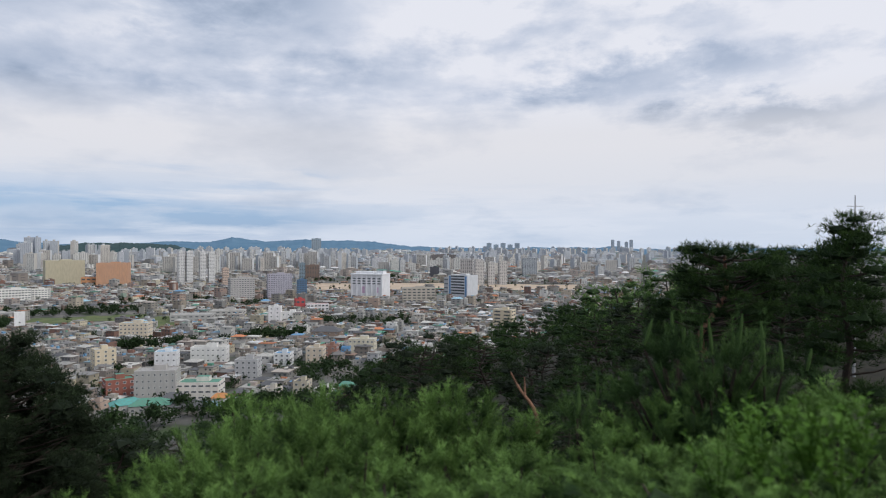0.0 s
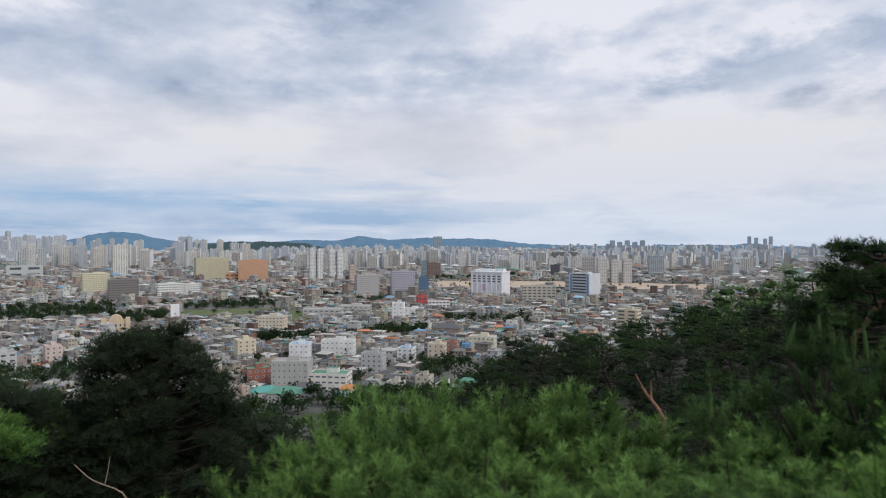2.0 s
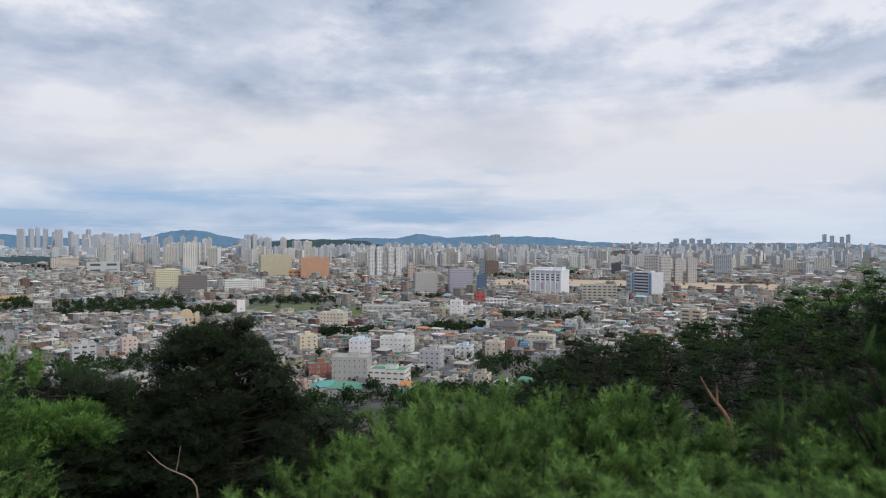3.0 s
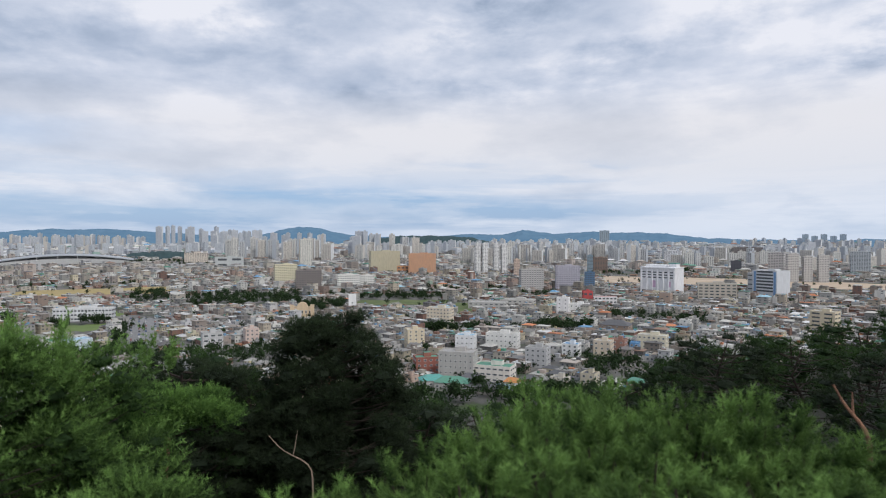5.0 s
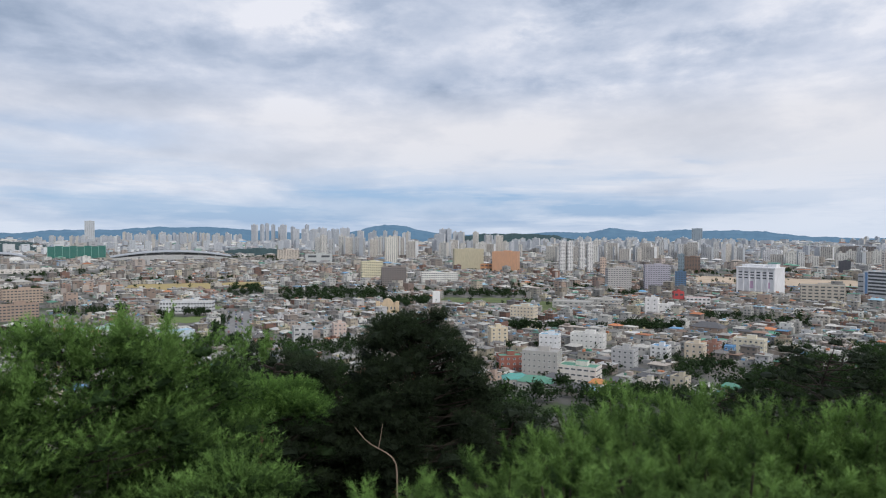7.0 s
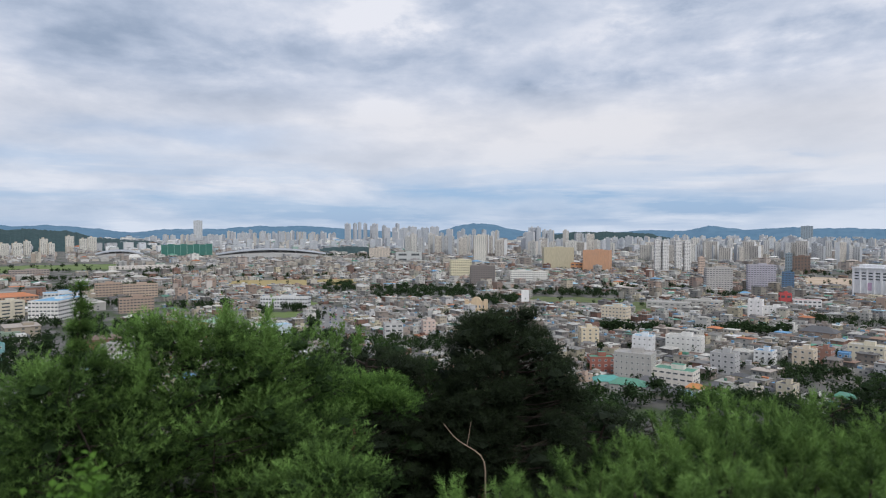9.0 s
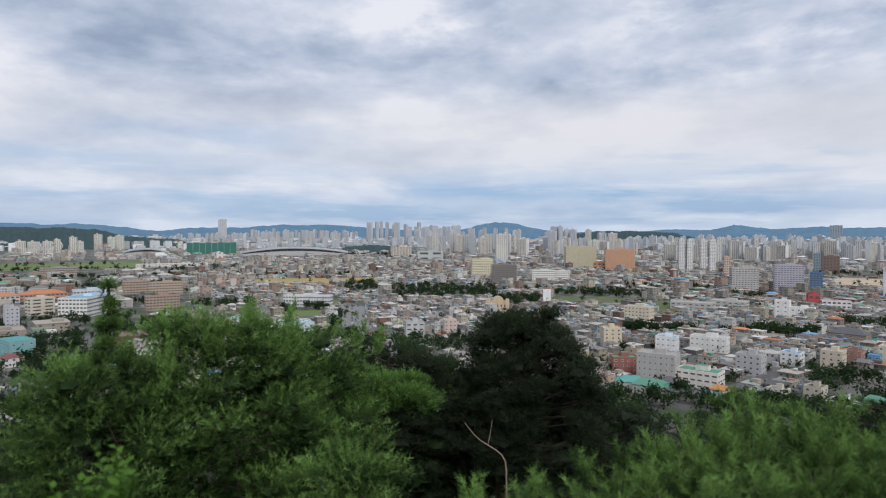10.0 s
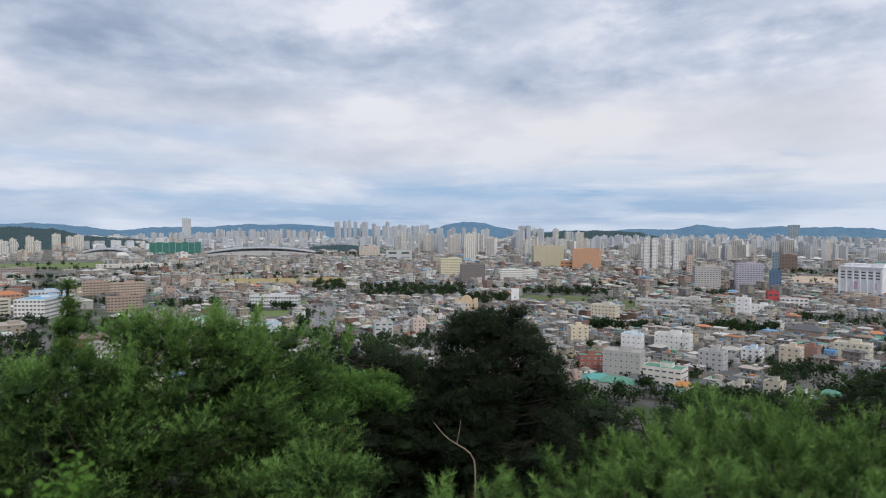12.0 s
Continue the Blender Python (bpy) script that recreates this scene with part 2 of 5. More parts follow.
def boxes(x0, x1, y0, y1, z0, z1):
    """Open-bottomed boxes from arrays: n x 5 x 4 x 3."""
    x0, x1, y0, y1, z0, z1 = np.broadcast_arrays(*[np.atleast_1d(np.asarray(v, dtype=float)) for v in (x0, x1, y0, y1, z0, z1)])
    q = lambda *c: np.stack([np.stack(p, -1) for p in c], 1)
    return np.stack([q((x0, y0, z0), (x1, y0, z0), (x1, y0, z1), (x0, y0, z1)), q((x1, y0, z0), (x1, y1, z0), (x1, y1, z1), (x1, y0, z1)),
                     q((x1, y1, z0), (x0, y1, z0), (x0, y1, z1), (x1, y1, z1)), q((x0, y1, z0), (x0, y0, z0), (x0, y0, z1), (x0, y1, z1)),
                     q((x0, y0, z1), (x1, y0, z1), (x1, y1, z1), (x0, y1, z1))], 1)


def flat_roof(w, d, h, rim=0.7, t=0.3):
    """Parapet ring, its inner faces and the roof's floor: n x 9 x 4 x 3."""
    w, d, h, rim = np.broadcast_arrays(*[np.atleast_1d(np.asarray(v, dtype=float)) for v in (w, d, h, rim)])
    X, Y, x, y, z, f = w / 2, d / 2, w / 2 - t, d / 2 - t, h + rim, h + 0.02
    o = [(-X, -Y), (X, -Y), (X, Y), (-X, Y)]
    i = [(-x, -y), (x, -y), (x, y), (-x, y)]
    P = lambda p, zz: np.stack([p[0], p[1], zz], -1)
    out = []
    for k in range(4):
        j = (k + 1) % 4
        out.append(np.stack([P(o[k], z), P(o[j], z), P(i[j], z), P(i[k], z)], 1))
        out.append(np.stack([P(i[k], z), P(i[j], z), P(i[j], f), P(i[k], f)], 1))
    out.append(np.stack([P(c, f) for c in i], 1))
    return np.stack(out, 1)


def hip_roof(w, d, h, rise, over=0.5, ridge=0.45):
    w, d, h, rise = np.broadcast_arrays(*[np.atleast_1d(np.asarray(v, dtype=float)) for v in (w, d, h, rise)])
    X, Y, r = w / 2 + over, d / 2 + over, w / 2 * ridge
    P = lambda x, y, z: np.stack([x, y, z], -1)
    A, B, C, D = P(-X, -Y, h), P(X, -Y, h), P(X, Y, h), P(-X, Y, h)
    E, F = P(-r, 0 * Y, h + rise), P(r, 0 * Y, h + rise)
    return np.stack([np.stack(s, 1) for s in ((A, B, F, E), (C, D, E, F), (B, C, F, F), (D, A, E, E), (D, C, B, A))], 1)


def placed(Q, x, y, z, rot):
    """Turn and move faces n x m x 4 x 3 by one turn and place for each n."""
    c, s = np.cos(rot)[:, None, None], np.sin(rot)[:, None, None]
    R = np.empty_like(Q)
    R[..., 0] = Q[..., 0] * c - Q[..., 1] * s + np.asarray(x)[:, None, None]
    R[..., 1] = Q[..., 0] * s + Q[..., 1] * c + np.asarray(y)[:, None, None]
    R[..., 2] = Q[..., 2] + np.asarray(z)[:, None, None]
    return R


def window_slots(w, d, storeys, sh, pitch=3.2):
    """Where windows sit on the four faces: (x, y, z, turn)."""
    out = []
    for s in range(storeys):
        z = s * sh + sh * 0.56
        for side in range(4):
            length = w if side % 2 == 0 else d
            n = max(1, int(length / pitch))
            for i in range(n):
                u = (i + 0.5) / n * length - length / 2
                out.append([(u, -d / 2, z, 0), (w / 2, u, z, 90), (-u, d / 2, z, 180), (-w / 2, -u, z, 270)][side])
    return out


def tube(points, radii, sides=7):
    P, quads = [Vector(p) for p in points], []
    rings = []
    for i, p in enumerate(P):
        t = (P[min(i + 1, len(P) - 1)] - P[max(i - 1, 0)]).normalized()
        u = t.cross(Vector((0.31, 1, 0.17))).normalized()
        v = t.cross(u)
        rings.append([p + (u * math.cos(2 * math.pi * k / sides) + v * math.sin(2 * math.pi * k / sides)) * radii[i] for k in range(sides)])
    for a, b in zip(rings, rings[1:]):
        for k in range(sides):
            quads.append((a[k], a[(k + 1) % sides], b[(k + 1) % sides], b[k]))
    return np.array([[tuple(c) for c in q] for q in quads])


# ---- ground ----
CREST = ([-180, -60, -36, -30, -22, -14, -8, -4, -1, 4, 7, 12, 180], [0.5, 0.5, 0.3, -0.4, -1.8, -4.8, -6.5, -7.7, -8.4, -11, -13, -14.5, -14.5])


def rise(r):
    return 40 * np.clip((r - 1500) / 3300, 0, 1) ** 1.2


def hill_height(x, y):
    r = np.hypot(x, y)
    az = np.degrees(np.arctan2(-x, y))
    c = -np.tan(np.radians(np.interp(az, *CREST)))
    s = np.clip((r - 170) / 230, 0, 1)
    h = (82 - c * r) * (1 - s * s * (3 - 2 * s)) + 6.3 * np.exp(-((r / 12) ** 2))
    return np.maximum(h, 0)


def land(x, y):
    return np.maximum(hill_height(x, y), rise(np.hypot(x, y)))


def make_ground():
    radii = np.concatenate([[0.01], np.linspace(1.5, 40, 20), np.geomspace(46, 7000, 66)])
    ang = np.linspace(0, 2 * math.pi, 181)[:-1]
    X, Y = np.outer(radii, np.sin(ang)), np.outer(radii, np.cos(ang))
    X[0], Y[0] = 0.4, 0.3
    Z = land(X, Y)
    V = np.stack([X, Y, Z], -1).reshape(-1, 3)
    n, k = X.shape
    F = [(i * k + j, (i + 1) * k + j, (i + 1) * k + (j + 1) % k, i * k + (j + 1) % k) for i in range(n - 1) for j in range(k)]
    me = bpy.data.meshes.new("ground")
    me.from_pydata(V.tolist(), [], F)
    me.materials.append(GROUND)
    me.flip_normals()
    at = me.attributes.new("hill", "FLOAT", "POINT")
    at.data.foreach_set("value", np.clip(hill_height(X, Y).ravel() / 6, 0, 1).astype(np.float32))
    me.polygons.foreach_set("use_smooth", [True] * len(F))
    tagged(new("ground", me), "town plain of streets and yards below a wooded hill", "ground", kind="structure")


make_ground()


def patch(name, az0, az1, r0, r1, mat, label, lift=0.25, seed=1):
    """A low sheet of another ground cover with an uneven rim."""
    rng = np.random.RandomState(seed)
    rim = []
    for az in np.linspace(az0, az1, 14):
        rim.append((az, r0 + (r1 - r0) * 0.18 * rng.rand()))
    top = [(az, r1 - (r1 - r0) * 0.18 * rng.rand()) for az in np.linspace(az0, az1, 14)]
    faces = []
    for (a0, q0), (a1, q1), (b0, p0), (b1, p1) in zip(rim, rim[1:], top, top[1:]):
        c = [bearing(a0, q0), bearing(b0, p0), bearing(b1, p1), bearing(a1, q1)]
        faces.append([(x, y, land(x, y) + lift) for x, y in c])
    tagged(part(name, soup(name, faces, [mat])), label, "ground", kind="structure")


patch("bare_earth", -15, 8.5, 1270, 1510, EARTH, "bare sandy building land between offices", 0.25, 2)
patch("dry_meadow", 46, 57, 1090, 1260, DRYGRASS, "strip of dry yellow meadow by trees", 0.3, 5)
patch("meadow", 22, 30.6, 830, 910, GRASS, "mown green bank beside the park trees", 0.3, 6)
patch("meadow", 65.5, 80, 1690, 2010, FIELD, "green playing field before the flats", 0.3, 7)
patch("meadow", 20, 21.6, 720, 870, GRASS, "green wedge of grass between roofs", 0.3, 8)
patch("road", 46.9, 49.3, 545, 800, ASPHALT, "grey asphalt street full of parked cars", 0.3, 9)
patch("meadow", 49.5, 52.2, 795, 865, FIELD, "green lawn beside the school", 0.3, 10)
patch("meadow", 50.8, 54.2, 685, 745, FIELD, "green lawn and hedge before the school", 0.3, 11)

# ---- far hills ----
HILL_AZ = [-40, -28, -20, -18, -14, -7, 0, 3.6, 8.7, 13, 15.5, 17.3, 21, 25, 31, 33.5, 35.5, 37, 39, 43, 47, 51, 55, 58.5, 62, 64.3, 67, 70.3, 72.5, 75, 82]
HILL_EL = [-.15, -.2, -.3, -.1, -.2, -.3, -.15, .28, .4, .25, .6, .22, .2, -.2, .1, .65, .88, .6, .0, .1, .32, .6, .5, .3, .28, .0, .3, .55, .42, .6, .6]


def hill_range(name, az, el, r_front, r_crest, r_back, mat, label, rough=12.0, step=0.1):
    A = np.arange(az[0], az[-1], step)
    top = EYE + r_crest * np.tan(np.radians(np.interp(A, az, el) + .05))
    rows = []
    for f, r in ((0, r_front), (0.4, r_front * 0.7 + r_crest * 0.3), (0.75, r_front * 0.35 + r_crest * 0.65), (1, r_crest), (0.6, r_back)):
        x, y = -r * np.sin(np.radians(A)), r * np.cos(np.radians(A))
        base = rise(np.hypot(x, y)) - 3
        jag = np.array([noise.noise((q * 0.9, r * 0.01, 3.3)) + 0.5 * noise.noise((q * 3.1, r * 0.01, 1.3)) for q in A]) * rough * f * (0.75 if f == 1 else 1)
        jag = jag + np.random.RandomState(int(r)).normal(size=A.size) * rough * .16 * (f > 0) * (rough < 9.5)
        rows.append(np.stack([x, y, base + (top - base) * f + jag], -1))
    G = np.stack(rows)
    q = np.stack([G[:-1, :-1], G[:-1, 1:], G[1:, 1:], G[1:, :-1]], 2).reshape(-1, 4, 3)
    tagged(part(name, soup(name, q[:, ::-1], [mat])), label, "hill", kind="structure")


hill_range("backdrop_hills", HILL_AZ, HILL_EL, 4300, 4750, 4950, HAZEHILL, "long wooded hills tinted haze blue on the horizon", 10)
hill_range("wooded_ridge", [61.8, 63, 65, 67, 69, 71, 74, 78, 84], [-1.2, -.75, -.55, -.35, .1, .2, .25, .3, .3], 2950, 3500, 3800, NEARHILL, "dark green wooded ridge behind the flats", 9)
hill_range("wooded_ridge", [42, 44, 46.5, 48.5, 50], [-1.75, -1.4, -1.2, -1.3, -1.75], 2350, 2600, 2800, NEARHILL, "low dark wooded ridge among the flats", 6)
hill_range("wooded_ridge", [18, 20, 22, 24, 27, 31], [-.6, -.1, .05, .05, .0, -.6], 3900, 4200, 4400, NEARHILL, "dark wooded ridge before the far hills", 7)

# ---- town ----
PALE, CREAM, GREY, BEIGE, BRICK, PINK, WARM = (.80, .785, .745), (.70, .62, .45), (.47, .46, .435), (.54, .46, .36), (.28, .14, .10), (.54, .40, .32), (.62, .57, .49)
R_GREY, R_LIGHT, R_GREEN, R_BROWN, R_BLUE, R_ORANGE, R_DARK = (.33, .32, .295), (.53, .51, .465), (.08, .28, .19), (.25, .15, .10), (.13, .33, .55), (.55, .19, .07), (.10, .10, .11)
WALLS = np.array([PALE, PALE, CREAM, GREY, GREY, BEIGE, BRICK, (.5, .42, .37), WARM, GREY, (.33, .28, .24), (.66, .66, .68), (.25, .23, .22)]) * .7
MIDWALLS = np.array([PALE, CREAM, GREY, BEIGE, WARM, BRICK, GREY, PINK, PALE, WARM, (.36, .31, .28), (.40, .28, .23)]) * .7
PALEWALLS = np.array([PALE, WARM, (.6, .6, .6), (.62, .55, .47), GREY, (.55, .47, .42), (.66, .66, .68), (.5, .42, .37)]) * .7
# Distant walls: bluish haze is mixed into these colours.
HAZEWALLS = np.array([(.68, .70, .73), (.72, .73, .75), (.62, .64, .68), (.66, .64, .6), (.58, .6, .64), (.5, .53, .58)])
ROOFS = np.array([R_GREY, R_LIGHT, (.22, .21, .2), R_LIGHT, R_GREEN, R_BROWN, R_BLUE, R_ORANGE, R_DARK, (.42, .36, .31), (.66, .65, .64), (.3, .27, .25), (.3, .5, .6)])
ROOF_P = np.array([.14, .19, .12, .13, .06, .08, .02, .025, .09, .08, .12, .03, .02])
ROOF_P = ROOF_P / ROOF_P.sum()


def unit_window():
    """A window one metre wide and high: a pale frame standing out, its reveal and the pane set back."""
    o, i, f, g = 0.5, 0.41, -0.07, -0.015
    O = [(-o, -o), (o, -o), (o, o), (-o, o)]
    I = [(-i, -i), (i, -i), (i, i), (-i, i)]
    Q, mi = [], []
    for k in range(4):
        j = (k + 1) % 4
        for q in (((*O[k], f), (*O[j], f), (*I[j], f), (*I[k], f)), ((*I[k], f), (*I[j], f), (*I[j], g), (*I[k], g)), ((*O[k], 0), (*O[j], 0), (*O[j], f), (*O[k], f))):
            Q.append([(x, z, y) for x, y, z in q])
            mi.append(0)
    Q.append([(x, g, y) for x, y in I])
    mi.append(1)
    return soup("window", Q, [WALL, GLASS], mi, [(.7, .7, .7)] * 12 + [(.05, .06, .07)])


WINDOW = unit_window()
TAKEN = []  # plan circles already built on


def house(name, label, category, az, r, w, d, h, turn=0.0, wall=PALE, roof=R_GREY, storeys=0, hip=False, hut=True, rows=False, pitch=3.4, win=(1.7, 1.4), group="", wf=(.62, .38), glass=GLASS):
    """A building with its wall, roof, stair hut and every window as parts."""
    x, y = bearing(az, r)
    TAKEN.append((x, y, max(w, d) * 0.62 + 3))
    base = new(name)
    base.matrix_basis = pose(x, y, float(land(x, y)), 0, 0, az + turn)
    n = storeys or max(1, round(h / 3.3))
    sh = h / n
    body = boxes(-w / 2, w / 2, -d / 2, d / 2, -1.5, h + (0 if hip else 0.7))[0][:4]
    part("wall", soup("wall", body, [WALL], None, [wall] * 4), base)
    if hip:
        part("roof", soup("roof", hip_roof(w, d, h, min(w, d) * 0.28)[0], [ROOF], None, [roof] * 5), base)
    else:
        fr = flat_roof(w, d, h)[0]
        part("roof", soup("roof", fr, [WALL, ROOF], [0] * 8 + [1], [wall] * 8 + [roof]), base)
        if hut:
            part("stair_hut", soup("stair_hut", boxes(-w * .1, w * .2, -d * .05, d * .32, h, h + 2.8)[0], [WALL, ROOF], [0] * 4 + [1], [wall] * 4 + [roof]), base)
    if pitch and rows:
        for s in range(n):
            z, Q = s * sh + sh * 0.55, []
            for side in range(4):
                length, off = (w, d / 2) if side % 2 == 0 else (d, w / 2)
                k = max(2, int(length / pitch))
                u = (np.arange(k) + 0.5) / k * length - length / 2
                b = boxes(u - length / k * wf[0] / 2, u + length / k * wf[0] / 2, -off - .12, -off + .1, z - sh * wf[1] / 2, z + sh * wf[1] / 2)[:, :4]
                Q.append(placed(b, np.zeros(k), np.zeros(k), np.zeros(k), np.full(k, side * math.pi / 2)).reshape(-1, 4, 3))
            part("window_band", soup("window_band", np.concatenate(Q), [glass]), base)["kind"] = "stuff"
    elif pitch:
        for wx, wy, wz, rot in window_slots(w, d, n, sh, pitch):
            part("window", WINDOW, base, "", pose(wx, wy, wz, 0, 0, rot) @ Matrix.Diagonal((win[0], 1, win[1], 1)))
    return tagged(base, label, category, group)


def flats(w, d, h, wall, stripe, glass=GLASS):
    """A slab of flats: wall, gable stripe, balcony columns with windows and the lift head."""
    base = new("apartment_tower")
    part("wall", soup("wall", boxes(-w / 2, w / 2, -d / 2, d / 2, -2, h)[0][:4], [WALL], None, [wall, stripe, wall, stripe]), base)
    part("roof", soup("roof", flat_roof(w, d, h - .7)[0], [WALL, ROOF], [0] * 8 + [1], [wall] * 8 + [R_GREY]), base)
    for s in (-.4,):
        part("lift_head", soup("lift_head", boxes(s * w * .25 - 3, s * w * .25 + 3, -d * .3, d * .3, h - .7, h + 4.5)[0], [WALL], None, [stripe] * 5), base)
    k, n = max(3, round(w / 6)), int(h / 2.9)
    uu, zz = [v.ravel() for v in np.meshgrid((np.arange(k) + .5) / k * w - w / 2, (np.arange(n) + .5) * 2.9)]
    q = boxes(uu - w / k * .24, uu + w / k * .24, -d / 2 - .15, -d / 2, zz - .55, zz + .55)[:, :1].reshape(1, -1, 4, 3)
    both = np.concatenate([placed(q, [0.], [0.], [0.], np.array([t]))[0] for t in (0, math.pi)])
    part("window_grid", soup("window_grid", both, [glass]), base)["kind"] = "stuff"
    return tagged(base, "pale concrete apartment tower with window columns", "apartment building", "apartment towers")


H = house


def slabs(base, name, rows, mat, tint, label=""):
    """One part for each box (x0, x1, y0, y1, z0, z1) set on a building."""
    for r in rows:
        part(name, soup(name, boxes(*r)[0], [mat], None, [tint] * 5), base, label)


def department_store():
    """White store: pilasters, slit windows in the upper storeys, posters, a cornice and a penthouse."""
    white = (.80, .80, .82)
    b = H("white_mall", "large white department store with tall pilasters and posters", "department store", 3.58, 1092, 58, 34, 40, -24, white, R_LIGHT, 9, pitch=0, hut=False)
    xs = np.linspace(-27.5, 27.5, 7)
    slabs(b, "pilaster", [(x - 1.1, x + 1.1, -18.2, -17, 0, 39) for x in xs], WALL, white)
    slabs(b, "window", [(x + 1.9, x + 7.3, -17.15, -17, z, z + 1.9) for x in xs[:-1] for z in (24, 28.2, 32.4)], GLASS, (.1, .1, .1))
    slabs(b, "poster", [(-10, -3, -17.2, -17, 9, 20), (18, 22, -17.2, -17, 10, 19)], WALL, (.62, .42, .58), "lilac and pink advertising poster")
    slabs(b, "shop_front", [(-26, 26, -17.25, -17, .5, 4.5)], GLASS, (.1, .1, .1))
    slabs(b, "cornice", [(-29.6, 29.6, -18.6, 17.6, 39.6, 41.4)], WALL, white)
    slabs(b, "penthouse", [(-24, 8, -8, 10, 41.4, 45), (14, 26, -6, 8, 41.4, 47)], WALL, white)
    slabs(b, "penthouse_roof", [(13.4, 26.6, -6.6, 8.6, 47, 48.5)], ROOF, (.12, .34, .28), "green sheet roof")


def banded_office():
    """Pale office: dark ribbon windows between two blue strips, a blank side and a lower wing."""
    pale = (.62, .64, .67)
    b = H("office_building", "pale grey office with dark ribbon windows and blue strips", "office", -4.75, 1104, 40, 34, 38, -33, pale, R_LIGHT, 9, pitch=0)
    slabs(b, "ribbon_window", [(-13, 14, -17.2, -17, z, z + 2.6) for z in np.arange(6, 36, 4.9)], GLASS, (.1, .1, .1))
    slabs(b, "blue_strip", [(x, x + 3.6, -17.35, -17, 2, 37) for x in (-17.5, 15)], WALL, (.16, .30, .52))
    slabs(b, "wing", [(-31, -20, -13, 14, -1, 34)], WALL, (.46, .47, .48), "grey concrete wing")
    slabs(b, "wing_window", [(-30, -21, -13.2, -13, z, z + 1.6) for z in (8, 15, 22, 29)], GLASS, (.1, .1, .1))


department_store()
banded_office()
H("office_building", "low tan concrete office with long window bands", "office", -.74, 1008, 52, 20, 22, 5, (.5, .45, .38), R_GREY, 5, rows=True, pitch=7)
H("office_building", "beige office with brown window bands", "office", -8.49, 705, 22, 14, 19, -20, (.66, .56, .4), R_LIGHT, 5, rows=True, pitch=24)
for az, r, w, h in ((-6.22, 1457, 20, 56), (-7.26, 1462, 15, 51), (-8.32, 1468, 18, 54)):
    H("residential_tower", "slim grey concrete residential tower", "tower", az, r, w, 16, h, 15, (.56, .54, .52), R_GREY, rows=True, pitch=4, wf=(.55, .35), group="slim grey towers")
H("office_building", "grey slab office with blue-grey facade", "office", -10.74, 1832, 40, 18, 52, 8, (.42, .45, .48), R_GREY, rows=True, pitch=5)
H("office_building", "grey office tower beside bare land", "office", -5.15, 1500, 30, 20, 57, -12, (.52, .5, .49), R_GREY, rows=True, pitch=5)
H("office_building", "wide dark brown office block", "office", -3.02, 2400, 95, 30, 46, 0, (.2, .17, .16), R_DARK, rows=True, pitch=7)
H("office_building", "black glass office block", "office", -2.18, 1712, 24, 20, 30, 0, (.06, .06, .08), R_DARK, rows=True, pitch=5)
H("shopping_centre", "windowless khaki shopping centre", "shopping centre", 27.98, 1651, 76, 40, 52, 8, (.50, .45, .32), R_LIGHT, 6, pitch=0)
H("shopping_centre", "orange shopping centre with a stepped front", "shopping centre", 24.55, 1573, 62, 40, 48, -10, (.58, .32, .19), (.55, .32, .2), 6, pitch=0)
H("shopping_centre", "low orange annex of a shopping centre", "shopping centre", 26.25, 1590, 30, 22, 16, -10, (.58, .27, .12), R_ORANGE, 2, rows=True, pitch=8, hut=False)
for az, r, h in ((19.56, 1553, 74), (18.92, 1549, 74), (17.88, 1563, 72), (17.18, 1559, 71)):
    H("residential_tower", "tall white residential tower with grey window bands", "tower", az, r, 12.5, 17, h, 12, (.74, .73, .72), R_GREY, rows=True, pitch=4, wf=(.5, .35), group="tall white towers")
H("residential_tower", "pinkish slim residential tower", "tower", 16.04, 1390, 12, 12, 41, 10, (.62, .47, .38), R_GREY, rows=True, pitch=4)
H("apartment_block", "long white low apartment block", "apartment building", 31.19, 1179, 42, 13, 20, 8, PALE, R_GREY, 5, rows=True, pitch=4)
H("apartment_block", "short white low apartment block", "apartment building", 29.53, 1213, 26, 13, 17, 8, PALE, R_GREY, 5, rows=True, pitch=4)
H("office_building", "dark grey-brown brick office block", "office", 34.71, 1105, 42, 20, 33, 6, (.2, .17, .16), R_GREY, 9, rows=True, pitch=4)
H("blank_tower", "narrow white blank tower beside park trees", "tower", 30.85, 763, 9, 9, 21, 0, (.82, .82, .82), R_LIGHT, 1, pitch=20, hut=False)
H("shop_building", "bright red windowless shop building", "shop", 9.81, 895, 13, 12, 15, 10, (.5, .05, .05), (.4, .05, .05), 2, rows=True, pitch=6)
H("shop_building", "long white shop with a red stripe", "shop", 8.3, 885, 30, 12, 9, 8, (.75, .73, .73), (.45, .1, .1), 2, rows=True, pitch=5, hut=False)
H("shop_building", "white shop building with low wings", "shop", 11.9, 762, 14, 14, 18, -8, (.8, .78, .78), R_LIGHT, 4, pitch=5)
H("shop_building", "low white wing of a shop", "shop", 10.5, 765, 22, 14, 11, -8, (.8, .79, .78), R_LIGHT, 2, pitch=5)
H("walk_up_block", "cream walk-up block with square windows", "apartment building", 25.28, 514, 14, 12, 15, 14, (.66, .56, .4), R_LIGHT, 5, pitch=4.4)
H("clinic_building", "white block with a blue roof edge", "clinic", 20.6, 503, 15, 12, 12, -12, (.76, .76, .77), (.3, .5, .65), 3, win=(1.3, 1.0))
H("school_building", "white block with a row of dark windows", "office", 17.25, 517, 26, 12, 11.5, -15, (.76, .75, .73), R_LIGHT, 3, win=(1.3, 1.0))
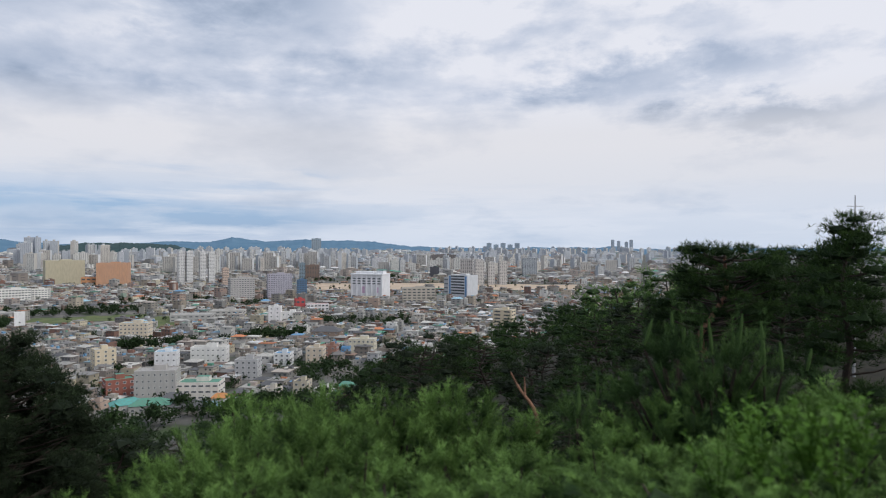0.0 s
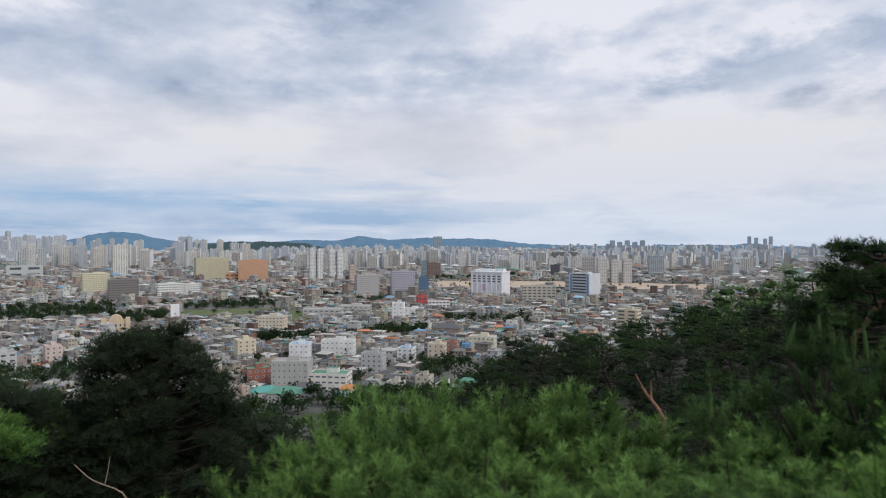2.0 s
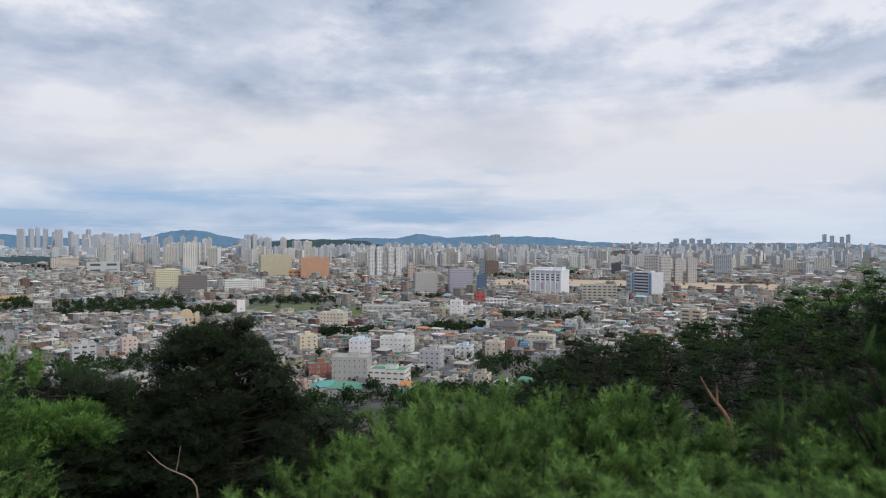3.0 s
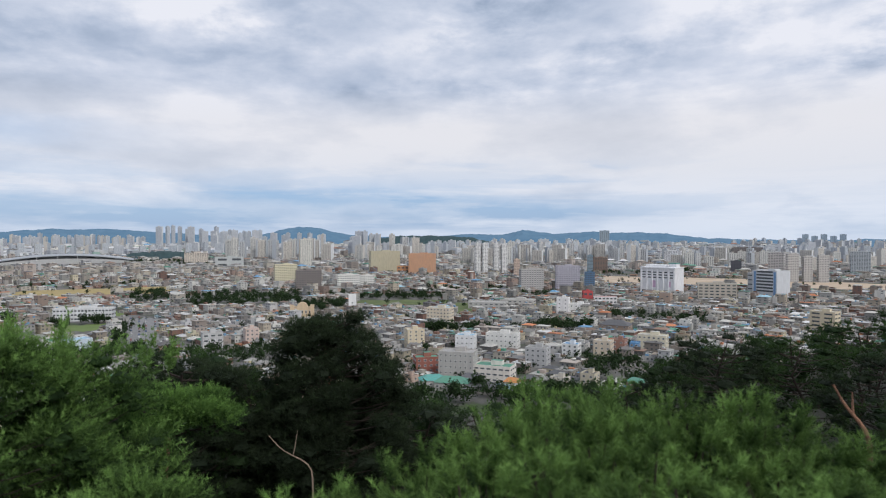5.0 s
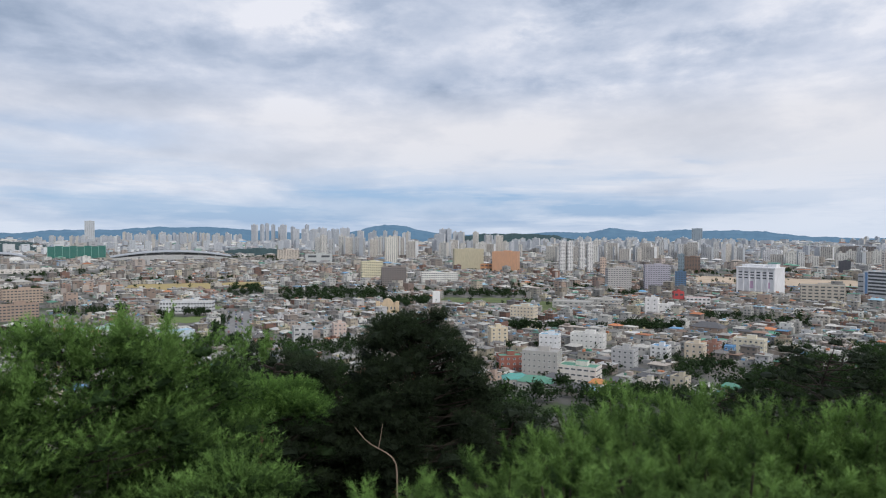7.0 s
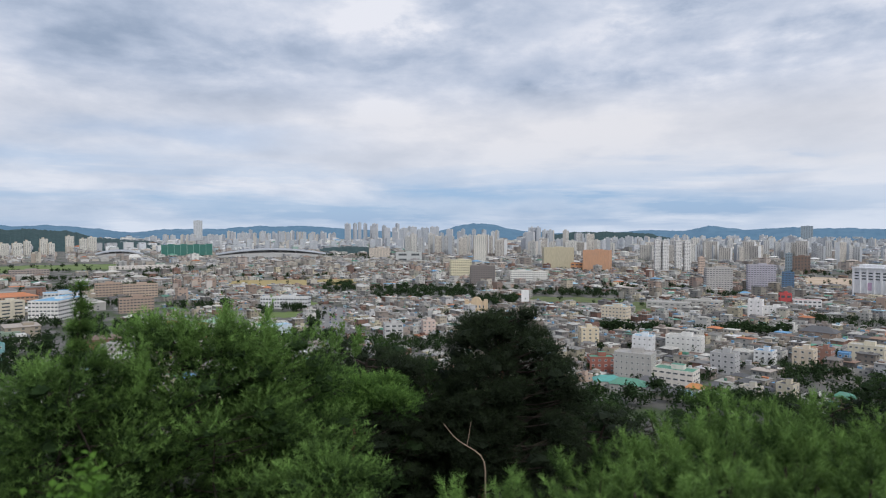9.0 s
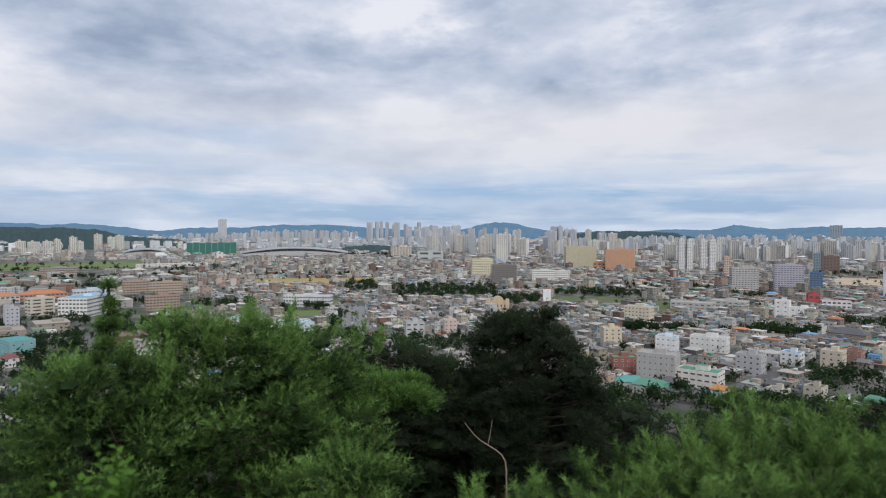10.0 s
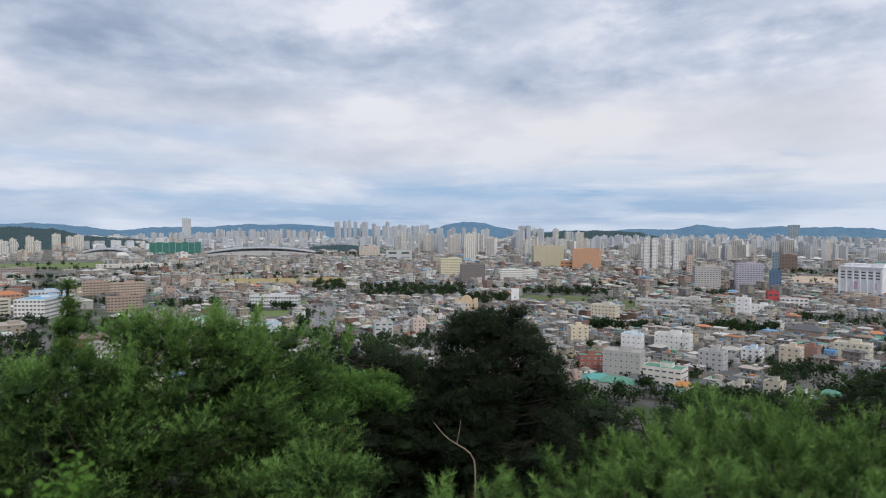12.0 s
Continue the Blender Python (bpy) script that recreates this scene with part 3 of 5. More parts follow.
H("office_building", "grey concrete block with small square windows", "office", 21.3, 398, 22, 14, 18, -14, (.44, .42, .4), (.42, .4, .38), 5, pitch=3.0, win=(1.0, 1.2))
H("brick_house", "red brick house with a flat roof", "house", 24.19, 422, 16, 11, 10, 12, (.3, .09, .06), R_GREEN, 3)
H("terraced_block", "white stepped block with brown window bands", "apartment building", 17.98, 396, 24, 13, 10, -18, (.74, .7, .64), R_GREEN, 3, pitch=4, win=(3.2, 1.1))
H("tiled_house", "white house with a dark hipped tile roof", "house", 20.1, 385, 11, 8, 5, -20, (.78, .77, .74), R_DARK, 2, hip=True)
H("office_building", "lilac-grey concrete office block", "office", 11.55, 1115, 40, 20, 40, 8, (.45, .43, .5), R_GREY, rows=True, pitch=4, wf=(.6, .3))
H("office_building", "slim blue glass office", "office", 9.63, 1052, 16, 14, 33, 0, (.08, .17, .3), R_DARK, rows=True, pitch=4)
H("office_building", "tall brown brick office block", "office", 8.79, 1614, 37, 20, 38, 5, (.2, .13, .1), R_DARK, rows=True, pitch=6)
H("office_building", "white office block behind the wooded knoll", "office", 2.71, 2139, 50, 24, 40, -10, (.76, .76, .78), R_LIGHT, rows=True, pitch=5)
H("office_building", "grey concrete office with a tower part", "office", 14.74, 1066, 38, 18, 36, 15, (.46, .44, .43), R_GREY, rows=True, pitch=4, wf=(.6, .28))
H("hotel_building", "cream hotel with a stepped blue roof edge", "hotel", 22.93, 653, 25, 14, 17, -20, (.68, .58, .44), (.4, .5, .55), 5)
H("office_building", "blue-grey glass office beside brown block", "office", 9.6, 1600, 14, 14, 44, 0, (.22, .3, .36), R_DARK, rows=True, pitch=4)
# far_tower and far_block: wall colours hold a painted haze of blue-grey.
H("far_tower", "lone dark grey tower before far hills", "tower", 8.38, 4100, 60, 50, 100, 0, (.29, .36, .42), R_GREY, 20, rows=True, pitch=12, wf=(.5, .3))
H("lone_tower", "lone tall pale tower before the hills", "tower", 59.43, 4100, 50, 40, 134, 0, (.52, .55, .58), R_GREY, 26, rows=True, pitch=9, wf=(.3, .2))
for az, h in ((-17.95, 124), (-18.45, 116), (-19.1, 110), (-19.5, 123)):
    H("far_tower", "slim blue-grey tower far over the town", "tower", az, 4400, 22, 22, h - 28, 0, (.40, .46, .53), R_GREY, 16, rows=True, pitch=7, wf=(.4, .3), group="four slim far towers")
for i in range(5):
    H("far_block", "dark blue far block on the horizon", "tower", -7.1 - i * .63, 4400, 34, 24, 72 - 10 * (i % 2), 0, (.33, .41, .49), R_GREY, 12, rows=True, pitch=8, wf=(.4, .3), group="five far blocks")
H("walk_up_block", "white works building with a blue and white roof", "hall", 69.58, 787, 30, 60, 20, -28, (.76, .75, .72), (.2, .46, .7), 5, rows=True, pitch=3.6)
H("warehouse", "low hall with a blue sheet roof", "hall", 69.4, 930, 40, 22, 15, 4, (.62, .64, .64), (.16, .42, .7), 3, rows=True, pitch=4)
H("office_building", "cream office block with brown window bands", "office", 72.77, 808, 24, 14, 18, 22, (.66, .6, .48), R_LIGHT, 5, rows=True, pitch=20)
H("warehouse", "grey hall with a teal sheet roof", "hall", 74.3, 527, 16, 22, 15, 18, (.2, .42, .44), (.07, .36, .36), 3, pitch=5, hut=False)
H("gabled_house", "white house with a dark red sheet roof", "house", 74.7, 508, 13, 9, 6, 25, (.76, .75, .73), (.22, .06, .05), 2, hip=True)
H("school_building", "long pale school with window rows", "school", 52.27, 781, 58, 13, 13, -18, (.66, .67, .68), R_LIGHT, 3, rows=True, pitch=3.4)
H("brick_block", "long brown brick apartment block", "apartment building", 66.2, 1019, 34, 14, 18, 6, (.43, .32, .25), R_BROWN, 5, rows=True, pitch=4)
H("brick_block", "light brown brick apartment block", "apartment building", 63.9, 983, 44, 14, 18, 6, (.47, .36, .28), R_BROWN, 5, rows=True, pitch=4)
H("brick_block", "dark brown brick apartment block", "apartment building", 64.2, 799, 36, 13, 16, 8, (.38, .28, .22), R_BROWN, 5, rows=True, pitch=3.4)
H("warehouse", "white hall with a pale blue roof", "hall", 52.8, 569, 18, 13, 10, 24, (.6, .7, .78), (.32, .52, .68), 2, pitch=5, hut=False)
H("shop_building", "white low shop beside a blue hall", "shop", 55.0, 575, 16, 10, 7, 20, PALE, R_LIGHT, 2)
H("apartment_block", "cream apartment block pair with yellow gables", "apartment building", 36.68, 1319, 44, 14, 34, 12, (.72, .66, .46), R_GREY, rows=True, pitch=4)
H("glass_office", "dark green glass hall among flats", "office", 41.35, 1888, 76, 22, 30, 0, (.5, .52, .52), R_GREEN, 2, rows=True, pitch=30)
H("apartment_block", "broad warm white apartment block", "apartment building", 44.0, 2127, 70, 18, 34, 0, (.66, .58, .5), R_GREY, rows=True, pitch=5)
H("walk_up_block", "beige corner block with shop windows", "shop", 8.39, 497, 13, 11, 11, -14, (.64, .54, .42), R_LIGHT, 3)
H("walk_up_block", "brown brick corner block", "shop", 7.04, 511, 10, 11, 10, -14, (.32, .16, .12), R_BROWN, 3)
H("walk_up_block", "cream walk-up block behind the trees", "apartment building", 4.27, 537, 22, 12, 11, -12, (.68, .62, .48), R_LIGHT, 3)
H("shop_building", "small bright blue shop", "shop", 5.76, 519, 7, 8, 7, -10, (.12, .3, .55), R_BLUE, 2, hut=False)
H("shop_building", "white shop with a blue roof", "shop", 11.16, 489, 12, 11, 9, -16, (.76, .76, .76), R_BLUE, 3)
H("walk_up_block", "grey walk-up block with stair tower", "apartment building", 14.13, 445, 15, 12, 13, -16, (.46, .46, .47), R_GREY, 4)
H("tiled_hall", "long hall with a dark tiled hipped roof", "hall", 7.4, 623, 28, 16, 7, -15, (.3, .22, .17), (.09, .09, .10), 2, hip=True, pitch=6)
H("tiled_hall", "small hall with a dark tiled hipped roof", "hall", 46.2, 545, 15, 11, 5, 10, (.3, .16, .12), (.10, .09, .09), 1, hip=True, pitch=5)
H("office_building", "low office with dark glass bands", "office", 42.8, 548, 16, 12, 12, 8, (.5, .5, .5), R_GREY, 3, pitch=5, win=(4.2, 1.6))
H("walk_up_block", "pink and white walk-up block", "apartment building", 39.6, 556, 11, 11, 13, 10, (.62, .48, .42), R_LIGHT, 4)

H("warehouse", "long low pale warehouse along a road", "hall", 63.4, 1720, 165, 20, 8, 3, (.7, .66, .62), (.66, .64, .62), 2, rows=True, pitch=8, wf=(.5, .2), hut=False)
H("warehouse", "low hall with an orange roof", "hall", 72.6, 985, 55, 18, 8, 12, (.5, .3, .2), (.56, .2, .08), 2, rows=True, pitch=5, hip=True)
H("warehouse", "short hall with an orange roof edge", "hall", 75.2, 960, 36, 16, 9, 12, (.6, .58, .55), (.55, .22, .1), 2, rows=True, pitch=5, hip=True)
H("walk_up_block", "lilac-grey narrow walk-up block", "apartment building", 74.6, 700, 11, 12, 20, 8, (.5, .5, .55), R_GREY, 6)
H("school_building", "long brown school with a flat roof", "school", 71.5, 1560, 70, 16, 13, 6, (.36, .3, .27), R_GREY, 3, rows=True, pitch=5)
H("shop_building", "grey market hall with a green roof", "market", 21.8, 372, 20, 11, 5, -12, (.4, .39, .37), R_GREEN, 1, hip=True)
H("shop_building", "market hall with a teal sheet roof", "market", 23.6, 378, 16, 10, 5, 8, (.42, .4, .38), (.08, .36, .32), 1, hip=True)
H("shop_building", "dark market hall with a shallow roof", "market", 19.0, 366, 17, 10, 4, -14, (.3, .28, .26), R_DARK, 1, hip=True)
H("shop_building", "small house with a bright orange roof", "shop", 16.4, 379, 9, 8, 4, -14, (.5, .48, .45), (.6, .24, .06), 1, hip=True)
H("shop_building", "shed with a white rounded sheet roof", "shop", 15.2, 366, 13, 8, 4, -14, (.6, .6, .58), (.68, .68, .66), 1, hip=True)
H("shop_building", "shed with a pale blue roof", "shop", 17.3, 364, 12, 7, 3.6, -14, (.5, .5, .5), (.25, .4, .5), 1, hip=True)

H("warehouse", "wide grey depot with a low roof", "hall", 18.6, 800, 46, 24, 8, -12, (.46, .45, .43), (.42, .4, .37), 2, rows=True, pitch=6, wf=(.5, .25), hut=False)
H("warehouse", "wide pale grey depot with vents", "hall", 15.8, 835, 40, 22, 8, -12, (.5, .48, .45), (.46, .44, .41), 2, rows=True, pitch=6, wf=(.5, .25))
H("shop_building", "low shop with a bright red sign wall", "shop", 61.6, 640, 9, 8, 7, 10, (.5, .03, .03), R_GREY, 1, pitch=12, win=(1.5, 1.2), hut=False)
H("shop_building", "long low white shop with red trim", "shop", 63.3, 655, 26, 10, 6, 10, (.72, .7, .68), (.5, .5, .48), 2, hut=False)
H("warehouse", "low shed with a pale green roof", "hall", 58.6, 640, 18, 10, 5, 10, (.6, .62, .58), (.35, .55, .45), 1, hip=True)
H("round_hall", "pale round-roofed hall beside the stand", "hall", 64.3, 2080, 38, 30, 14, 0, (.68, .66, .62), (.7, .68, .64), 2, rows=True, hip=True, pitch=9, wf=(.3, .2))

PAINTS = [(.75, .75, .75), (.06, .06, .07), (.4, .4, .42), (.05, .1, .25), (.4, .05, .05)]


def parked_car(paint):
    base = new("parked_car")
    part("body", soup("body", boxes(-.85, .85, -2.2, 2.2, .3, .85)[0], [METAL], None, [paint] * 5), base)
    cab = boxes(-.78, .78, -1.2, 1.4, .85, 1.42)[0]
    cab[:, :, :2] *= np.where(cab[:, :, 2:] > 1, .8, 1.0)
    part("cabin", soup("cabin", cab, [GLASS, METAL], [0, 0, 0, 0, 1], [paint] * 5), base)
    for x in (-.8, .8):
        for y in (-1.35, 1.35):
            part("wheel", soup("wheel", tube([(x - .1, y, .32), (x + .1, y, .32)], [.32, .32], 10), [DARKBARK]), base)
    return tagged(base, "small parked car at the kerb of the street", "car", "cars along the street")


CARS = [parked_car(p) for p in PAINTS]
for i in range(44):
    az, r = (47.2, 49.0, 47.9, 48.4)[i % 4], 570 + 10.0 * (i // 2)
    m = pose(*bearing(az, r), .26, 0, 0, az + 2 * (i % 3))
    if i < 5:
        CARS[i].matrix_basis = m
    else:
        copy_thing(CARS[(i * 3 + i // 4) % 5], m)


def mast(az, r, el):
    """A thin lattice-like radio mast among the trees."""
    x, y = bearing(az, r)
    z = float(land(x, y))
    top = EYE + r * math.tan(radians(el)) - z
    base = new("radio_mast")
    base.matrix_basis = pose(x, y, z)
    part("pole", soup("pole", tube([(0, 0, -.5), (0, 0, top * .6), (0, 0, top)], [.09, .06, .03], 8), [METAL], None, [(.35, .35, .36)] * 16), base)
    for k in range(3):
        part("cross_arm", soup("cross_arm", tube([(-.5, 0, top * (.8 + .07 * k)), (.5, 0, top * (.8 + .07 * k))], [.02, .02], 5), [METAL], None, [(.35, .35, .36)] * 5), base)
    tagged(base, "thin grey radio mast above the trees", "mast")


mast(-36.0, 45, 3.9)


def castle():
    """A cream hall with a rounded front gable between two turrets."""
    x, y = bearing(35.2, 722)
    TAKEN.append((x, y, 18))
    base = new("event_hall")
    base.matrix_basis = pose(x, y, 0, 0, 0, 30)
    c = (.68, .52, .34)
    part("wall", soup("wall", boxes(-11, 11, -7, 7, -1, 12)[0][:4], [WALL], None, [c] * 4), base)
    part("roof", soup("roof", flat_roof(22, 14, 11.3)[0], [WALL, ROOF], [0] * 8 + [1], [c] * 8 + [R_BROWN]), base)
    arc = [(math.cos(t) * 6, math.sin(t) * 6 + 11.9) for t in np.linspace(0, math.pi, 13)]
    q = []
    for (x0, z0), (x1, z1) in zip(arc, arc[1:]):
        q += [[(x0, -7.3, 11.5), (x0, -7.3, z0), (x1, -7.3, z1), (x1, -7.3, 11.5)], [(x0, -7.3, z0), (x0, -3, z0), (x1, -3, z1), (x1, -7.3, z1)]]
    part("round_gable", soup("round_gable", q, [WALL], None, [c] * len(q)), base)
    for s in (-1, 1):
        part("turret", soup("turret", boxes(s * 11 - 2, s * 11 + 2, -9, -5, -1, 15)[0], [WALL], None, [c] * 5), base)
    for i in range(5):
        part("window", WINDOW, base, "", pose(-8 + i * 4, -7, 7, 0, 0, 0) @ Matrix.Diagonal((1.6, 1, 3.5, 1)))
    tagged(base, "cream event hall with a round gable and turrets", "hall")


castle()


def practice_net():
    """A green practice net: posts and mesh panels round a field."""
    x, y = bearing(60.3, 2340)
    base = new("practice_net")
    base.matrix_basis = pose(x, y, float(land(x, y)), 0, 0, 60.3)
    for i in range(9):
        u = -80 + i * 20
        for v in (-30, 30):
            part("post", soup("post", boxes(u - .6, u + .6, v - .6, v + .6, 0, 45)[0], [METAL], None, [(.2, .4, .35)] * 5), base)
    for i in range(8):
        for v in (-30, 30):
            u = -80 + i * 20
            part("net_panel", soup("net_panel", boxes(u + .8, u + 19.2, v - .15, v + .15, 6, 42 + 2 * (i % 2))[0], [METAL], None, [(.014, .15, .12)] * 5), base)
    for u in (-80, 80):
        part("net_panel", soup("net_panel", boxes(u - .15, u + .15, -29, 29, 6, 42)[0], [METAL], None, [(.014, .15, .12)] * 5), base)
    tagged(base, "tall green practice net on steel posts", "sports net")


def stadium(az, r, length, h, label):
    """A stand with a long arched white roof on a grey tribune."""
    x, y = bearing(az, r)
    TAKEN.append((x, y, length * .5))
    base = new("stadium")
    base.matrix_basis = pose(x, y, float(land(x, y)), 0, 0, az)
    n, Q, S = 28, [], []
    u = np.linspace(-length / 2, length / 2, n + 1)
    z = h * .3 + h * .6 * (1 - (2 * u / length) ** 2)
    for i in range(n):
        Q += [[(u[i], -30, z[i]), (u[i + 1], -30, z[i + 1]), (u[i + 1], 15, z[i + 1] + 4), (u[i], 15, z[i] + 4)],
              [(u[i], -30, z[i] - 2), (u[i + 1], -30, z[i + 1] - 2), (u[i + 1], -30, z[i + 1]), (u[i], -30, z[i])]]
        S += [[(u[i], -28, 0), (u[i + 1], -28, 0), (u[i + 1], -28, z[i + 1] * .55), (u[i], -28, z[i] * .55)],
              [(u[i], -28, z[i] * .55), (u[i + 1], -28, z[i + 1] * .55), (u[i + 1], 12, z[i + 1] * .9), (u[i], 12, z[i] * .9)]]
    part("arched_roof", soup("arched_roof", Q, [METAL], None, [(.36, .38, .41)] * len(Q)), base, "white arched sheet roof")
    part("tribune", soup("tribune", S, [WALL], None, [(.47, .47, .47)] * len(S)), base)
    for i in range(0, n + 1, 4):
        part("mast", soup("mast", boxes(u[i] - .8, u[i] + .8, -29.5, -28, 0, z[i] - 3)[0], [METAL], None, [(.5, .5, .5)] * 5), base)
    tagged(base, label, "stadium")


practice_net()
stadium(53.4, 2281, 370, 29, "large stadium with a white arched roof")
stadium(65.4, 2439, 150, 22, "smaller stand with a white arched roof")

# apartment towers in clusters: bearing span, distance, depth of the cluster, number, height
VARIANTS = {}
rng = np.random.RandomState(5)
CLUSTERS = [(4, 22, 2700, 700, 36, 54), (4.5, 21, 2050, 350, 26, 58), (38.6, 47, 3550, 250, 17, 116), (28.3, 31, 2600, 120, 7, 96), (32.5, 41.5, 2200, 350, 16, 72), (48, 57, 3700, 500, 26, 70),
            (-14, 3.5, 2100, 600, 26, 46), (-24, -2, 3900, 600, 44, 46), (23, 31, 2300, 500, 18, 56), (11, 20, 1950, 250, 10, 52), (41, 58, 2750, 400, 22, 44), (25, 27.5, 2500, 100, 4, 84),
            (-20, 3, 1850, 500, 26, 40), (-24, -4, 2700, 900, 40, 42), (6, 24, 2900, 800, 24, 52), (33, 43, 3000, 400, 14, 84), (57, 63, 3600, 500, 12, 50)]
for a0, a1, r, depth, n, h in CLUSTERS:
    for i in range(n):
        az, rr = a0 + (a1 - a0) * (i + rng.rand()) / n, r + depth * rng.rand()
        hh = int(round(h * (0.8 + .3 * rng.rand()) / 6) * 6)
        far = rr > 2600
        kind = (hh, int(rng.randint(3)), far)
        m = pose(*bearing(az, rr), float(rise(rr)), 0, 0, az + rng.choice([-35, -20, 10, 30, 62]))
        if kind not in VARIANTS:
            # Beyond 2600 m haze is painted in: cooler walls and paler panes.
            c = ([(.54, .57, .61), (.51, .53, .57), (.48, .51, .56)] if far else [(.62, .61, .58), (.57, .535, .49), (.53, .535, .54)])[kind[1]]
            VARIANTS[kind] = flats([24, 34, 18][kind[1]], [14, 13, 16][kind[1]], hh, c, [(.55, .52, .48), (.68, .69, .7), (.42, .45, .49)][kind[1]], HAZEGLASS if far else GLASS)
            VARIANTS[kind].matrix_basis = m
        else:
            copy_thing(VARIANTS[kind], m)
        TAKEN.append((*bearing(az, rr), 20))
for az, r, w, h in ((73.95, 2502, 26, 48), (73.14, 2486, 34, 46), (72.24, 2468, 26, 48), (71.6, 2499, 18, 53), (70.53, 2480, 22, 61), (70.04, 2471, 18, 46), (68.82, 2848, 28, 64), (67.89, 2777, 26, 55), (67.29, 2823, 30, 60), (34.95, 1890, 36, 80)):
    t = flats(w, 14, h, (.68, .665, .61), (.6, .52, .43))
    t.matrix_basis = pose(*bearing(az, r), float(rise(r)), 0, 0, az + 12)
    TAKEN.append((*bearing(az, r), 22))


# ---- ordinary houses ----
TREE_BANDS = [(5, 79, 296, 350, 190), (35.5, 45, 850, 1040, 170), (46.2, 49, 950, 1130, 45), (22.5, 31, 915, 950, 60), (33, 36, 770, 800, 22), (31.5, 35.5, 800, 860, 50), (18.5, 24.5, 590, 612, 45), (9.5, 15, 618, 645, 40), (22, 33, 960, 985, 25), (13, 15.5, 960, 1000, 14),
              (57, 62, 780, 830, 25), (50.5, 54.5, 735, 755, 22), (49.4, 50.2, 560, 700, 14), (66, 79, 1660, 1690, 40), (67, 77, 1860, 1890, 26), (48, 57, 520, 560, 40), (36, 48, 470, 520, 45), (62, 68, 600, 700, 40), (66, 76, 690, 735, 40), (62, 78, 1120, 1180, 60), (62, 78, 1330, 1420, 70), (63, 67, 850, 900, 30), (70, 78, 545, 620, 60), (68, 79, 440, 520, 60), (16, 24, 1040, 1090, 25), (0, 8, 700, 760, 30), (-5, 10, 395, 470, 90), (8, 22, 345, 372, 45), (48, 57, 1290, 1340, 16), (58, 65, 1500, 1700, 50), (40, 46, 2000, 2100, 30), (4, 12, 1530, 1640, 60), (1, 5, 1620, 1780, 110), (44.5, 49, 2200, 2350, 70)]
PATCHES = [(-15, 8.5, 1245, 1510), (46, 57, 1100, 1250), (22, 30.6, 805, 912), (65.5, 80, 1560, 2080), (19.9, 21.7, 715, 870), (46.8, 49.4, 520, 800), (49.5, 52.2, 770, 865), (50.8, 54.2, 660, 745)]


def lattice(step, r0, r1, seed, every):
    """House plots along slightly turned street grids, leaving streets, fields, trees and larger buildings free."""
    g = np.random.RandomState(seed)
    k = np.arange(-int(r1 / step) - 2, int(r1 / step) + 2)
    I, J = [v.ravel() for v in np.meshgrid(k, k)]
    keep = (I % every != 0) & (J % (every + 3) != 0)
    I, J = I[keep], J[keep]
    px, py = (I + .3 * (g.rand(I.size) - .5)) * step, (J + .3 * (g.rand(I.size) - .5)) * step * 1.04
    th = np.where(np.floor(px / 310 + .3 * np.floor(py / 270)) % 2 == 0, -.36, -.2)
    x, y = px * math.cos(.36) + py * math.sin(.36), -px * math.sin(.36) + py * math.cos(.36)
    r, az = np.hypot(x, y), np.degrees(np.arctan2(-x, y))
    ok = (r > r0) & (r < r1) & (az > -39) & (az < 80) & (hill_height(x, y) < .4) & (g.rand(x.size) > .05)
    for a0, a1, q0, q1, *_ in TREE_BANDS + PATCHES:
        ok &= ~((az > a0) & (az < a1) & (r > q0 - 5) & (r < q1 + 5))
    x, y, th = x[ok], y[ok], th[ok]
    for tx, ty, tr in TAKEN:
        ok = np.hypot(x - tx, y - ty) > tr + step * .4
        x, y, th = x[ok], y[ok], th[ok]
    return x, y, th, g


